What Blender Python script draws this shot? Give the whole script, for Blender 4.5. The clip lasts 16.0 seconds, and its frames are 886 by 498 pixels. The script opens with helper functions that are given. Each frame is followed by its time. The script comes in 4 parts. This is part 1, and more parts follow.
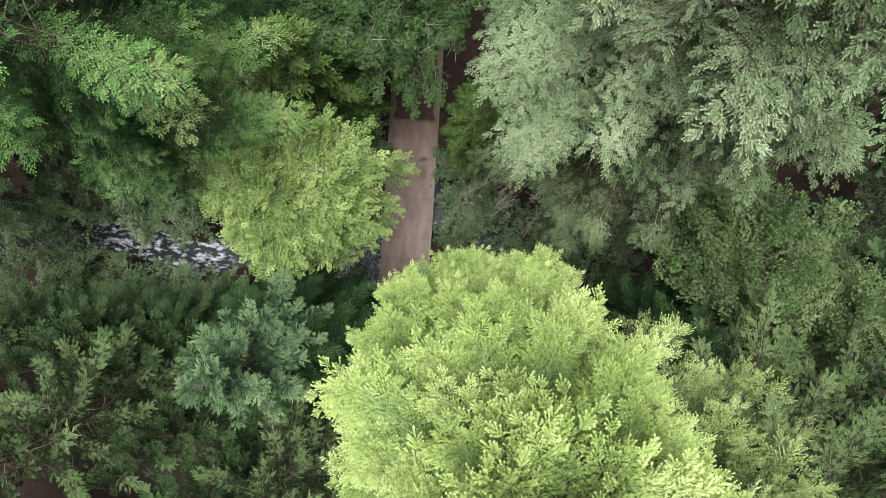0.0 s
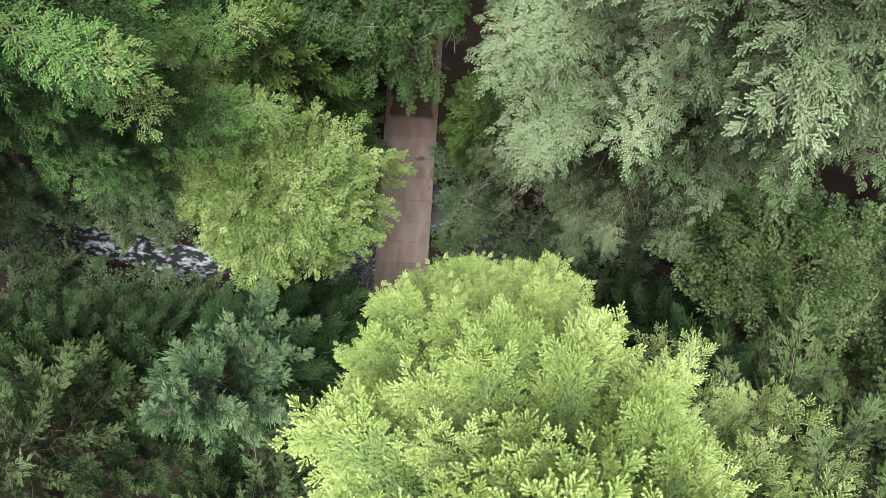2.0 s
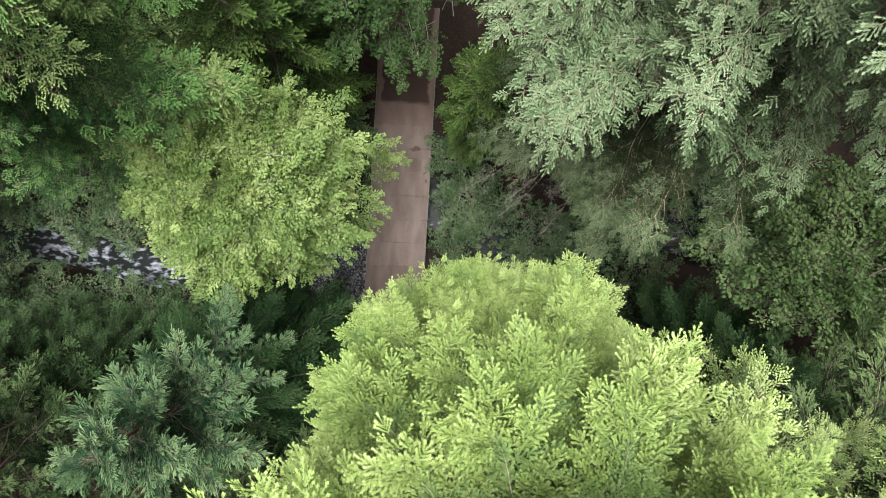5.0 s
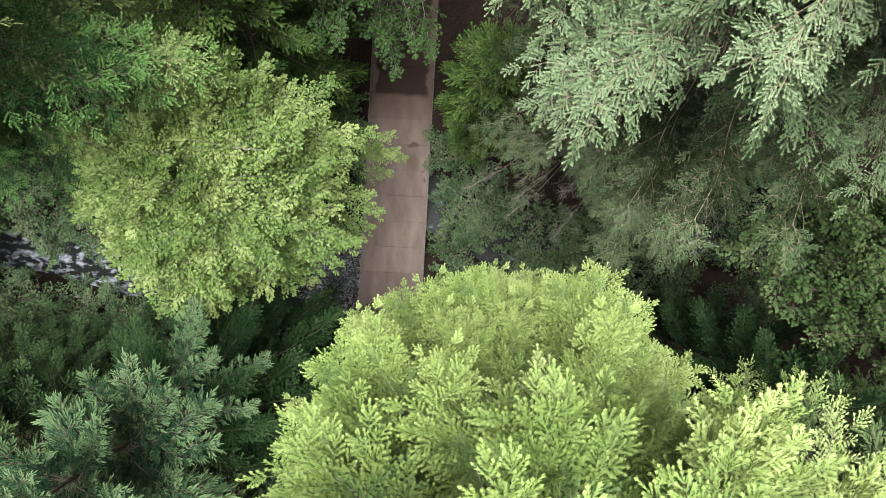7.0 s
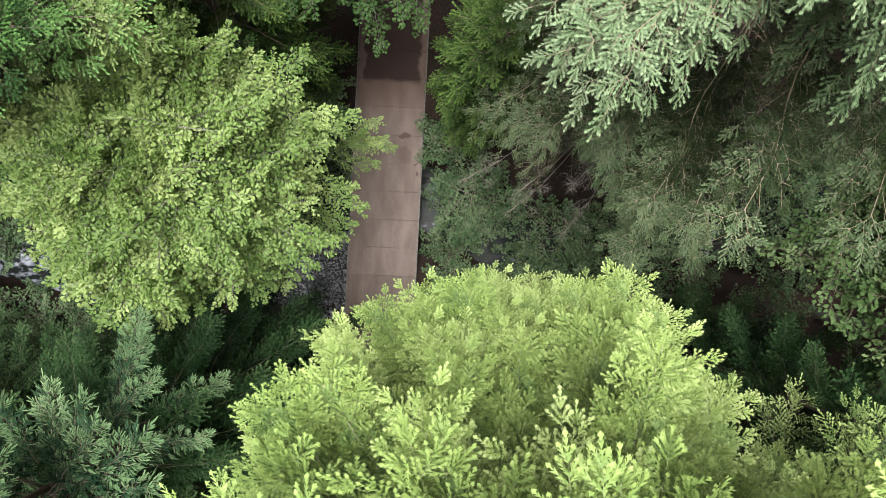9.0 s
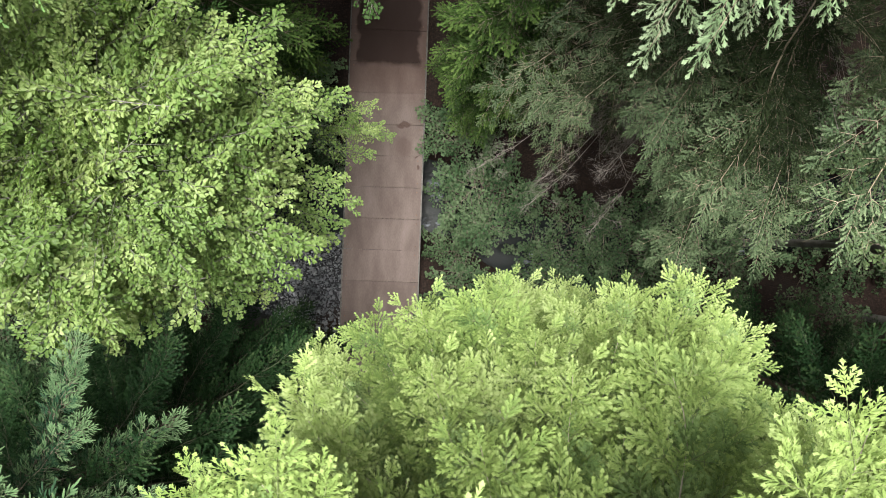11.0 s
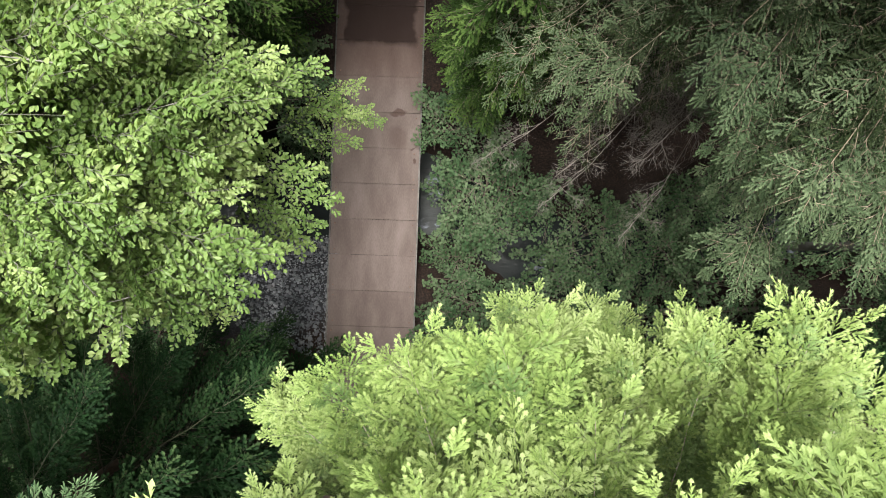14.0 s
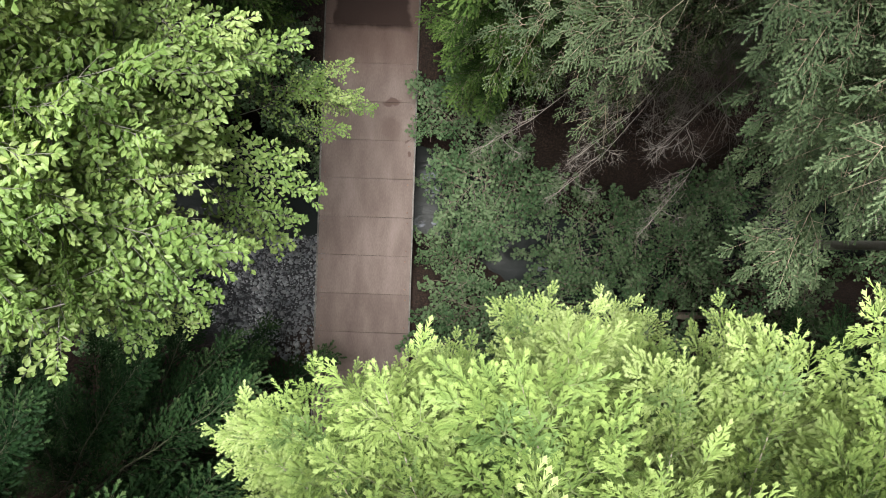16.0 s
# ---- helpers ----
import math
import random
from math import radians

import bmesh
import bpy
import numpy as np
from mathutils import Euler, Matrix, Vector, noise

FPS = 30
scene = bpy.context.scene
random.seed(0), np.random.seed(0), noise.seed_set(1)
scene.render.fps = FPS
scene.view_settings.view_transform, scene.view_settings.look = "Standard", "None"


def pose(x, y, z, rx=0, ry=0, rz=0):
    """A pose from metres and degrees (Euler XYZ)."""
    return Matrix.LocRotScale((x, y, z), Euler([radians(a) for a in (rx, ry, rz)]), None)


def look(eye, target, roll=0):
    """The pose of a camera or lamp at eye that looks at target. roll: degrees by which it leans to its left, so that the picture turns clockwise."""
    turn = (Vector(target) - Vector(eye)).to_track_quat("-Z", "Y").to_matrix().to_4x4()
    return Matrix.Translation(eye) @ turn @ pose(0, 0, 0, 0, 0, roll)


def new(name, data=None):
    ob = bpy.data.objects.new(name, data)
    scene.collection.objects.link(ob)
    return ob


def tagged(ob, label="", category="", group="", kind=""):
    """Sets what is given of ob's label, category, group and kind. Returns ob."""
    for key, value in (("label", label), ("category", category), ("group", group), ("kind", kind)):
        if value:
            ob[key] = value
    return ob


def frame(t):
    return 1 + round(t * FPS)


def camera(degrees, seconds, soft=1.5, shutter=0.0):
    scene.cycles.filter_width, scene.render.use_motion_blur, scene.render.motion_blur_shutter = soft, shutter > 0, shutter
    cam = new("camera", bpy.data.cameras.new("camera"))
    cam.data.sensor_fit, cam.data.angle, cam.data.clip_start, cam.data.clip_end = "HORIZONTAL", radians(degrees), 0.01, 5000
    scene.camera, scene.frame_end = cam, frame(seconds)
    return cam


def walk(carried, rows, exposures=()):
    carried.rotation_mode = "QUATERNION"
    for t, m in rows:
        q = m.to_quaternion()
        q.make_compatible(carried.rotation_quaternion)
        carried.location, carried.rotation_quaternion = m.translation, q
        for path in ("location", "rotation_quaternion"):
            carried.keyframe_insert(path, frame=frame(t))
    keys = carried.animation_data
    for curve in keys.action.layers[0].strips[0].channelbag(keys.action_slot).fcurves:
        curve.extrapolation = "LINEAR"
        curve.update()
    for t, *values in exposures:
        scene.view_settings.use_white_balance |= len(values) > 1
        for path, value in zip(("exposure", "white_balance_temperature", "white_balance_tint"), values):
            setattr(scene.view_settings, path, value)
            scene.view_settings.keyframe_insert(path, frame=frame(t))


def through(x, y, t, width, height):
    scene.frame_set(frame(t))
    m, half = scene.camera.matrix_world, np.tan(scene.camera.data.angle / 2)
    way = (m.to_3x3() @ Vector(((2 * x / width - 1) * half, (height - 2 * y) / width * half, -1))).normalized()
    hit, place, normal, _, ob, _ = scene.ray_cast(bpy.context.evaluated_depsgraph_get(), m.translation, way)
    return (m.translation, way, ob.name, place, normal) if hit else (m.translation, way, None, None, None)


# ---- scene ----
# the plan below is drawn in units of SIZE metres: deck panels one metre long, alder leaves a hand long
SIZE = 1.7
cam = camera(72.0, 16.0, soft=0.9)
ROWS = [
    (0, 1.026, -0.728, 18.782, -0.48, -0.32, 3.74),
    (0.5, 1.004, -0.693, 18.525, -0.49, -0.34, 3.78),
    (1, 1.008, -0.648, 18.274, -0.49, -0.35, 3.81),
    (1.5, 1.035, -0.612, 18.008, -0.51, -0.33, 3.83),
    (2, 1.071, -0.601, 17.734, -0.47, -0.30, 3.81),
    (2.5, 1.100, -0.605, 17.459, -0.44, -0.24, 3.77),
    (3, 1.116, -0.615, 17.143, -0.41, -0.21, 3.78),
    (3.5, 1.128, -0.634, 16.814, -0.33, -0.23, 3.78),
    (4, 1.097, -0.648, 16.470, -0.33, -0.47, 3.66),
    (6.5, 1.133, -0.559, 14.879, -0.31, -0.12, 3.13),
    (7, 1.151, -0.537, 14.550, -0.25, -0.15, 3.14),
    (7.5, 1.207, -0.516, 14.222, -0.28, -0.15, 3.06),
    (8, 1.237, -0.535, 13.919, -0.21, -0.26, 3.08),
    (8.5, 1.254, -0.556, 13.614, -0.16, -0.28, 3.07),
    (11, 1.203, -0.552, 11.883, 0.00, 0.00, 2.08),
    (11.5, 1.188, -0.536, 11.598, 0.01, -0.00, 1.97),
    (12, 1.169, -0.548, 11.341, 0.07, -0.02, 2.00),
    (12.5, 1.172, -0.531, 11.079, 0.04, -0.01, 1.95),
    (13, 1.185, -0.510, 10.806, 0.08, 0.03, 1.92),
    (13.5, 1.194, -0.490, 10.601, 0.10, 0.02, 1.96),
    (14, 1.207, -0.489, 10.437, 0.12, 0.03, 1.96),
    (14.5, 1.218, -0.496, 10.379, 0.20, -0.01, 2.00),
    (15, 1.223, -0.501, 10.188, 0.23, -0.08, 1.97),
    (15.5, 1.238, -0.514, 9.903, 0.28, -0.05, 1.92),
    (16, 1.228, -0.517, 9.702, 0.27, -0.13, 1.92),
]
walk(cam, [(t, pose(x * SIZE, y * SIZE, z * SIZE, rx, ry, rz)) for t, x, y, z, rx, ry, rz in ROWS],
     exposures=((0, 1.62), (8, 1.71), (12, 1.87), (16, 1.91)))

# ---------------------------------------------------------------- light
world = bpy.data.worlds.new("overcast_sky")
scene.world = world
world.use_nodes = True
wn, wl = world.node_tree.nodes, world.node_tree.links
wn.clear()
sky = wn.new("ShaderNodeTexSky")
sky.sky_type = "NISHITA"
sky.sun_disc = False
sky.sun_elevation, sky.sun_rotation = radians(58), radians(-30)
sky.air_density, sky.dust_density, sky.ozone_density = 1.0, 6.0, 1.0
pale = wn.new("ShaderNodeHueSaturation")
pale.inputs["Saturation"].default_value = 0.1
back = wn.new("ShaderNodeBackground")
back.inputs["Strength"].default_value = 0.035
wout = wn.new("ShaderNodeOutputWorld")
wl.new(sky.outputs[0], pale.inputs["Color"])
wl.new(pale.outputs[0], back.inputs["Color"])
wl.new(back.outputs[0], wout.inputs["Surface"])
sun_data = bpy.data.lights.new("sun", "SUN")
sun_data.energy, sun_data.angle, sun_data.color = 5.4, radians(32), (1.0, 0.98, 0.92)
sun = new("sun", sun_data)
sun.matrix_world = look((-1.3, 1.0, 26), (0, 0, 0))


# ---------------------------------------------------------------- materials
def material(name):
    m = bpy.data.materials.new(name)
    m.use_nodes = True
    n = m.node_tree.nodes
    n.clear()
    return m, n, m.node_tree.links


def place(n, l):
    """The point of the plan that is shaded."""
    geo, v = n.new("ShaderNodeNewGeometry"), n.new("ShaderNodeVectorMath")
    v.operation = "SCALE"
    v.inputs["Scale"].default_value = 1 / SIZE
    l.new(geo.outputs["Position"], v.inputs[0])
    return v.outputs[0]


def ramp(n, stops):
    r = n.new("ShaderNodeValToRGB")
    e = r.color_ramp.elements
    while len(e) < len(stops):
        e.new(0.5)
    for k, (p, c) in zip(e, stops):
        k.position, k.color = p, (*c, 1)
    return r


def mix_colour(n, l, fac, a, b, mode="MIX"):
    m = n.new("ShaderNodeMix")
    m.data_type, m.blend_type = "RGBA", mode
    for value, socket in ((fac, 0), (a, 6), (b, 7)):
        if isinstance(value, (int, float)):
            m.inputs[socket].default_value = value
        elif isinstance(value, tuple):
            m.inputs[socket].default_value = (*value, 1)
        else:
            l.new(value, m.inputs[socket])
    return m.outputs[2]


def texture(n, l, kind, scale, coord=None, detail=4.0, stretch=None):
    t = n.new(kind)
    t.inputs["Scale"].default_value = scale
    if kind == "ShaderNodeTexNoise":
        t.inputs["Detail"].default_value = detail
    if coord is not None:
        if stretch:
            mp = n.new("ShaderNodeMapping")
            mp.inputs["Scale"].default_value = stretch
            l.new(coord, mp.inputs["Vector"])
            coord = mp.outputs[0]
        l.new(coord, t.inputs["Vector"])
    return t


def dim(colour, by=0.6):
    return tuple(c * by for c in colour)


def leaf_material(name, dark, mid, light, through=0.3, rough=0.65, sheen=0.05, vary=0.42, tips=0.5):
    """Leaf or needle: every leaf a little different, every branch and every clump too, light shining through."""
    m, n, l = material(name)
    geo, info, co = n.new("ShaderNodeNewGeometry"), n.new("ShaderNodeObjectInfo"), n.new("ShaderNodeTexCoord")
    r = ramp(n, ((0.0, dim(dark)), (0.5, dim(mid)), (1.0, dim(light))))
    clump = texture(n, l, "ShaderNodeTexNoise", 2.2, place(n, l), 2.0)
    a = n.new("ShaderNodeMath"); a.operation = "MULTIPLY_ADD"
    l.new(geo.outputs["Random Per Island"], a.inputs[0]); a.inputs[1].default_value = vary
    b = n.new("ShaderNodeMath"); b.operation = "MULTIPLY_ADD"
    l.new(info.outputs["Random"], b.inputs[0]); b.inputs[1].default_value = 0.5; b.inputs[2].default_value = -0.325
    c = n.new("ShaderNodeMath"); c.operation = "MULTIPLY_ADD"
    l.new(clump.outputs["Fac"], c.inputs[0]); c.inputs[1].default_value = 0.8
    l.new(b.outputs[0], c.inputs[2]); l.new(c.outputs[0], a.inputs[2])
    tip = n.new("ShaderNodeAttribute"); tip.attribute_name = "tip"
    e = n.new("ShaderNodeMath"); e.operation = "MULTIPLY_ADD"
    l.new(tip.outputs["Fac"], e.inputs[0]); e.inputs[1].default_value = tips
    f = n.new("ShaderNodeMath"); f.operation = "SUBTRACT"
    l.new(e.outputs[0], f.inputs[0]); f.inputs[1].default_value = tips / 2
    l.new(a.outputs[0], e.inputs[2])
    grain = texture(n, l, "ShaderNodeTexNoise", 240.0, co.outputs["Object"], 2.0)
    gr = n.new("ShaderNodeMath"); gr.operation = "MULTIPLY_ADD"
    l.new(grain.outputs["Fac"], gr.inputs[0]); gr.inputs[1].default_value = 0.9
    gs = n.new("ShaderNodeMath"); gs.operation = "SUBTRACT"
    l.new(f.outputs[0], gr.inputs[2]); l.new(gr.outputs[0], gs.inputs[0]); gs.inputs[1].default_value = 0.45
    l.new(gs.outputs[0], r.inputs["Fac"])
    p = n.new("ShaderNodeBsdfPrincipled")
    l.new(r.outputs[0], p.inputs["Base Color"])
    p.inputs["Roughness"].default_value = rough
    p.inputs["Specular IOR Level"].default_value = sheen
    t = n.new("ShaderNodeBsdfTranslucent")
    warm = mix_colour(n, l, 0.5, r.outputs[0], (1.0, 1.0, 0.35), "MULTIPLY")
    l.new(warm, t.inputs["Color"])
    mx = n.new("ShaderNodeMixShader")
    mx.inputs[0].default_value = through
    l.new(p.outputs[0], mx.inputs[1]); l.new(t.outputs[0], mx.inputs[2])
    out = n.new("ShaderNodeOutputMaterial")
    l.new(mx.outputs[0], out.inputs["Surface"])
    return m


def rough_material(name, stops, scale, rough=0.85, bump=0.3, stretch=None, fine=9.0, spec=0.3):
    """Bark, soil, stone: broad patches with fine grain over them and relief."""
    m, n, l = material(name)
    co = n.new("ShaderNodeTexCoord")
    info = n.new("ShaderNodeObjectInfo")
    broad = texture(n, l, "ShaderNodeTexNoise", scale, co.outputs["Object"], 5.0, stretch)
    grain = texture(n, l, "ShaderNodeTexNoise", scale * fine, co.outputs["Object"], 6.0, stretch)
    s = n.new("ShaderNodeMath"); s.operation = "MULTIPLY_ADD"
    l.new(grain.outputs["Fac"], s.inputs[0]); s.inputs[1].default_value = 0.6
    s2 = n.new("ShaderNodeMath"); s2.operation = "MULTIPLY_ADD"
    l.new(broad.outputs["Fac"], s2.inputs[0]); s2.inputs[1].default_value = 0.8
    s3 = n.new("ShaderNodeMath"); s3.operation = "MULTIPLY_ADD"
    l.new(info.outputs["Random"], s3.inputs[0]); s3.inputs[1].default_value = 0.3; s3.inputs[2].default_value = -0.35
    l.new(s3.outputs[0], s2.inputs[2]); l.new(s2.outputs[0], s.inputs[2])
    r = ramp(n, stops)
    l.new(s.outputs[0], r.inputs["Fac"])
    p = n.new("ShaderNodeBsdfPrincipled")
    l.new(r.outputs[0], p.inputs["Base Color"])
    p.inputs["Roughness"].default_value = rough
    p.inputs["Specular IOR Level"].default_value = spec
    bp = n.new("ShaderNodeBump")
    bp.inputs["Strength"].default_value = bump
    bp.inputs["Distance"].default_value = 0.02
    l.new(grain.outputs["Fac"], bp.inputs["Height"])
    l.new(bp.outputs[0], p.inputs["Normal"])
    out = n.new("ShaderNodeOutputMaterial")
    l.new(p.outputs[0], out.inputs["Surface"])
    return m


BARK = rough_material("conifer_bark", ((0.15, (0.045, 0.030, 0.022)), (0.5, (0.11, 0.08, 0.06)), (0.9, (0.22, 0.18, 0.15))), 5.0, 0.9, 0.6, (1, 1, 0.25))
TWIG = rough_material("twig_bark", ((0.1, (0.035, 0.027, 0.02)), (0.5, (0.085, 0.066, 0.05)), (0.9, (0.20, 0.17, 0.14))), 8.0, 0.8, 0.2)
GREY_BARK = rough_material("smooth_grey_bark", ((0.1, (0.06, 0.057, 0.05)), (0.5, (0.145, 0.14, 0.12)), (0.9, (0.26, 0.25, 0.23))), 5.0, 0.8, 0.3)
PALE_TWIG = rough_material("pale_twig_bark", ((0.1, (0.10, 0.085, 0.06)), (0.5, (0.24, 0.215, 0.165)), (0.9, (0.42, 0.40, 0.34))), 8.0, 0.8, 0.2)
GREEN_TWIG = rough_material("green_twig_bark", ((0.1, (0.05, 0.065, 0.025)), (0.5, (0.11, 0.135, 0.055)), (0.9, (0.2, 0.22, 0.11))), 8.0, 0.8, 0.2)
PALE_BARK = rough_material("pale_alder_bark", ((0.1, (0.05, 0.048, 0.04)), (0.5, (0.11, 0.105, 0.09)), (0.9, (0.2, 0.19, 0.17))), 5.0, 0.8, 0.3)
TAN_TWIG = rough_material("tan_twig_bark", ((0.1, (0.085, 0.064, 0.045)), (0.5, (0.19, 0.15, 0.11)), (0.9, (0.34, 0.29, 0.23))), 8.0, 0.8, 0.2)
DARK_TWIG = rough_material("dark_green_twig", ((0.1, (0.012, 0.014, 0.008)), (0.5, (0.03, 0.032, 0.018)), (0.9, (0.06, 0.058, 0.036))), 8.0, 0.85, 0.2)
DEAD = rough_material("dead_twig", ((0.1, (0.07, 0.06, 0.052)), (0.5, (0.17, 0.15, 0.135)), (0.9, (0.34, 0.31, 0.29))), 8.0, 0.85, 0.2)

FIR_OLD = leaf_material("fir_needles", (0.099, 0.1728, 0.05376), (0.2086, 0.3226, 0.1075), (0.3696, 0.5056, 0.1984), 0.3, 0.55, 0.15, vary=0.25, tips=0.5)
FIR_NEW = leaf_material("fir_new_growth", (0.1653, 0.2604, 0.07015), (0.3141, 0.4361, 0.1272), (0.5179, 0.6346, 0.2685), 0.3, 0.55, 0.15, vary=0.25, tips=0.5)
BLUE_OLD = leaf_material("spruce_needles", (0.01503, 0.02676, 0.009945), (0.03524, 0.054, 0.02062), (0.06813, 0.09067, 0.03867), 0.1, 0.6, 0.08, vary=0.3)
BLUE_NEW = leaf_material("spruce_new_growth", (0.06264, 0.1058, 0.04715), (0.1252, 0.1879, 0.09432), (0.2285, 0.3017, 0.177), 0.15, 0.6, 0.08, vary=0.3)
# pale spruce tips, lightened further as the lit side; then a shaded copy
BLUE_PALE = leaf_material("spruce_lit_growth", (0.09981, 0.1603, 0.07621), (0.193, 0.2709, 0.1488), (0.3126, 0.3989, 0.2505), 0.15, 0.6, 0.08, vary=0.3)
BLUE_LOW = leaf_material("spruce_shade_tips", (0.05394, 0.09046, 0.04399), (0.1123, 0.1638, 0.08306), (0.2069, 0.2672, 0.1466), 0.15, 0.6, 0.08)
HEM_OLD = leaf_material("hemlock_needles", (0.009081, 0.03101, 0.007747), (0.0227, 0.06314, 0.01825), (0.04766, 0.1071, 0.03595), 0.12, vary=0.3)
HEM_NEW = leaf_material("hemlock_new_growth", (0.05959, 0.1437, 0.03603), (0.1152, 0.2321, 0.06755), (0.2145, 0.3572, 0.1351), 0.18, vary=0.3)
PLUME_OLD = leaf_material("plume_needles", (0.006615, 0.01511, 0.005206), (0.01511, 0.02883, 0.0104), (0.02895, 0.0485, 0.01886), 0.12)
PLUME_NEW = leaf_material("plume_tips", (0.03997, 0.07437, 0.02478), (0.07728, 0.125, 0.04682), (0.1332, 0.1904, 0.08537), 0.18)
PALE_OLD = leaf_material("pale_fir_needles", (0.09234, 0.1539, 0.04617), (0.1847, 0.2668, 0.09234), (0.3181, 0.4104, 0.1744), 0.15, vary=0.25)
PALE_NEW = leaf_material("pale_fir_tips", (0.1847, 0.2722, 0.08748), (0.311, 0.4082, 0.1555), (0.4666, 0.554, 0.2722), 0.2, vary=0.25)
# hemlock greens taken near black: understory shade is part of the colour
DHEM_OLD = leaf_material("shaded_hemlock_needles", (0.003272, 0.009312, 0.003272), (0.007482, 0.01811, 0.006076), (0.01519, 0.03104, 0.01052), 0.1)
DHEM_NEW = leaf_material("shaded_hemlock_tips", (0.01434, 0.03375, 0.01075), (0.03048, 0.05955, 0.02152), (0.05739, 0.09531, 0.03945), 0.15)
# cedar greens with the shade of low boughs and deep wood mixed in
CED_OLD = leaf_material("shaded_cedar_sprays", (0.005667, 0.01823, 0.00625), (0.01215, 0.03298, 0.01111), (0.0243, 0.05424, 0.01805), 0.1)
CED_NEW = leaf_material("shaded_cedar_tips", (0.01574, 0.03935, 0.01289), (0.03148, 0.06182, 0.02188), (0.05667, 0.09177, 0.03597), 0.15)
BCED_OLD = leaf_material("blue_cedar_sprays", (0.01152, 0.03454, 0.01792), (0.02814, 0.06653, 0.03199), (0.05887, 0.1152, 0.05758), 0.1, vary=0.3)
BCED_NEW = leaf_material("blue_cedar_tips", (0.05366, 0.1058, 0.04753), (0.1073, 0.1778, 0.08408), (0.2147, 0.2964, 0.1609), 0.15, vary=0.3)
YEW_OLD = leaf_material("young_cedar_sprays", (0.01744, 0.03748, 0.01105), (0.03485, 0.06919, 0.01738), (0.05926, 0.1038, 0.02763), 0.3)
YEW_NEW = leaf_material("young_cedar_tips", (0.04698, 0.09029, 0.02082), (0.07826, 0.1354, 0.0331), (0.1253, 0.1935, 0.05201), 0.3)
ALDER = leaf_material("alder_leaves", (0.112, 0.2067, 0.05158), (0.2382, 0.3651, 0.1031), (0.5323, 0.6539, 0.265), 0.52, 0.45, 0.25)
MAPLE = leaf_material("maple_leaves", (0.02063, 0.05381, 0.01401), (0.04384, 0.09151, 0.02523), (0.08249, 0.1453, 0.04765), 0.3, 0.55, 0.08)
GREYLEAF = leaf_material("willow_leaves", (0.02987, 0.06242, 0.01875), (0.06424, 0.1107, 0.03749), (0.1374, 0.1944, 0.08361), 0.25, 0.55, 0.08)
SHRUB = leaf_material("salmonberry_leaves", (0.02555, 0.06301, 0.02393), (0.06546, 0.1175, 0.05233), (0.1405, 0.1977, 0.1047), 0.25, 0.55, 0.08, vary=0.65)


def ground_material():
    m, n, l = material("forest_duff")
    broad = texture(n, l, "ShaderNodeTexNoise", 0.6, place(n, l), 4.0)
    litter = texture(n, l, "ShaderNodeTexVoronoi", 22.0, place(n, l))
    grain = texture(n, l, "ShaderNodeTexNoise", 35.0, place(n, l), 6.0)
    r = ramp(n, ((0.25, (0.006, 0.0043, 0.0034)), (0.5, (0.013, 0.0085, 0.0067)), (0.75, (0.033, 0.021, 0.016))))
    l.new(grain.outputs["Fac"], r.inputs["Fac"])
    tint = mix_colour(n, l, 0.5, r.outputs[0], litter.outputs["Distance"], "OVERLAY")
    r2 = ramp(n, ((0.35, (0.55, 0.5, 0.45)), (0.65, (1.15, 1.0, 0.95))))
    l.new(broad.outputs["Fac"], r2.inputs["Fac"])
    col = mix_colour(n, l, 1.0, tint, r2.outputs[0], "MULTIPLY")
    # grey silt where the gravel bar lies
    off = n.new("ShaderNodeVectorMath"); off.operation = "SUBTRACT"
    l.new(place(n, l), off.inputs[0]); off.inputs[1].default_value = (-1.9, -0.55, 0)
    sq = n.new("ShaderNodeVectorMath"); sq.operation = "MULTIPLY"
    l.new(off.outputs[0], sq.inputs[0]); sq.inputs[1].default_value = (1 / 1.9, 1 / 1.9, 0)
    far = n.new("ShaderNodeVectorMath"); far.operation = "LENGTH"
    l.new(sq.outputs[0], far.inputs[0])
    edge = n.new("ShaderNodeMath"); edge.operation = "MULTIPLY_ADD"
    l.new(broad.outputs["Fac"], edge.inputs[0]); edge.inputs[1].default_value = 0.5; l.new(far.outputs["Value"], edge.inputs[2])
    mask = n.new("ShaderNodeMapRange")
    mask.inputs["From Min"].default_value, mask.inputs["From Max"].default_value = 1.25, 1.0
    l.new(edge.outputs[0], mask.inputs["Value"])
    silt = ramp(n, ((0.3, (0.012, 0.012, 0.014)), (0.7, (0.035, 0.035, 0.04))))
    l.new(grain.outputs["Fac"], silt.inputs["Fac"])
    col = mix_colour(n, l, mask.outputs[0], col, silt.outputs[0])
    p = n.new("ShaderNodeBsdfPrincipled")
    l.new(col, p.inputs["Base Color"])
    p.inputs["Roughness"].default_value = 0.92
    p.inputs["Specular IOR Level"].default_value = 0.2
    bp = n.new("ShaderNodeBump")
    bp.inputs["Strength"].default_value, bp.inputs["Distance"].default_value = 0.7, 0.03
    l.new(grain.outputs["Fac"], bp.inputs["Height"])
    l.new(bp.outputs[0], p.inputs["Normal"])
    out = n.new("ShaderNodeOutputMaterial")
    l.new(p.outputs[0], out.inputs["Surface"])
    return m


WATER_Z = -1.45


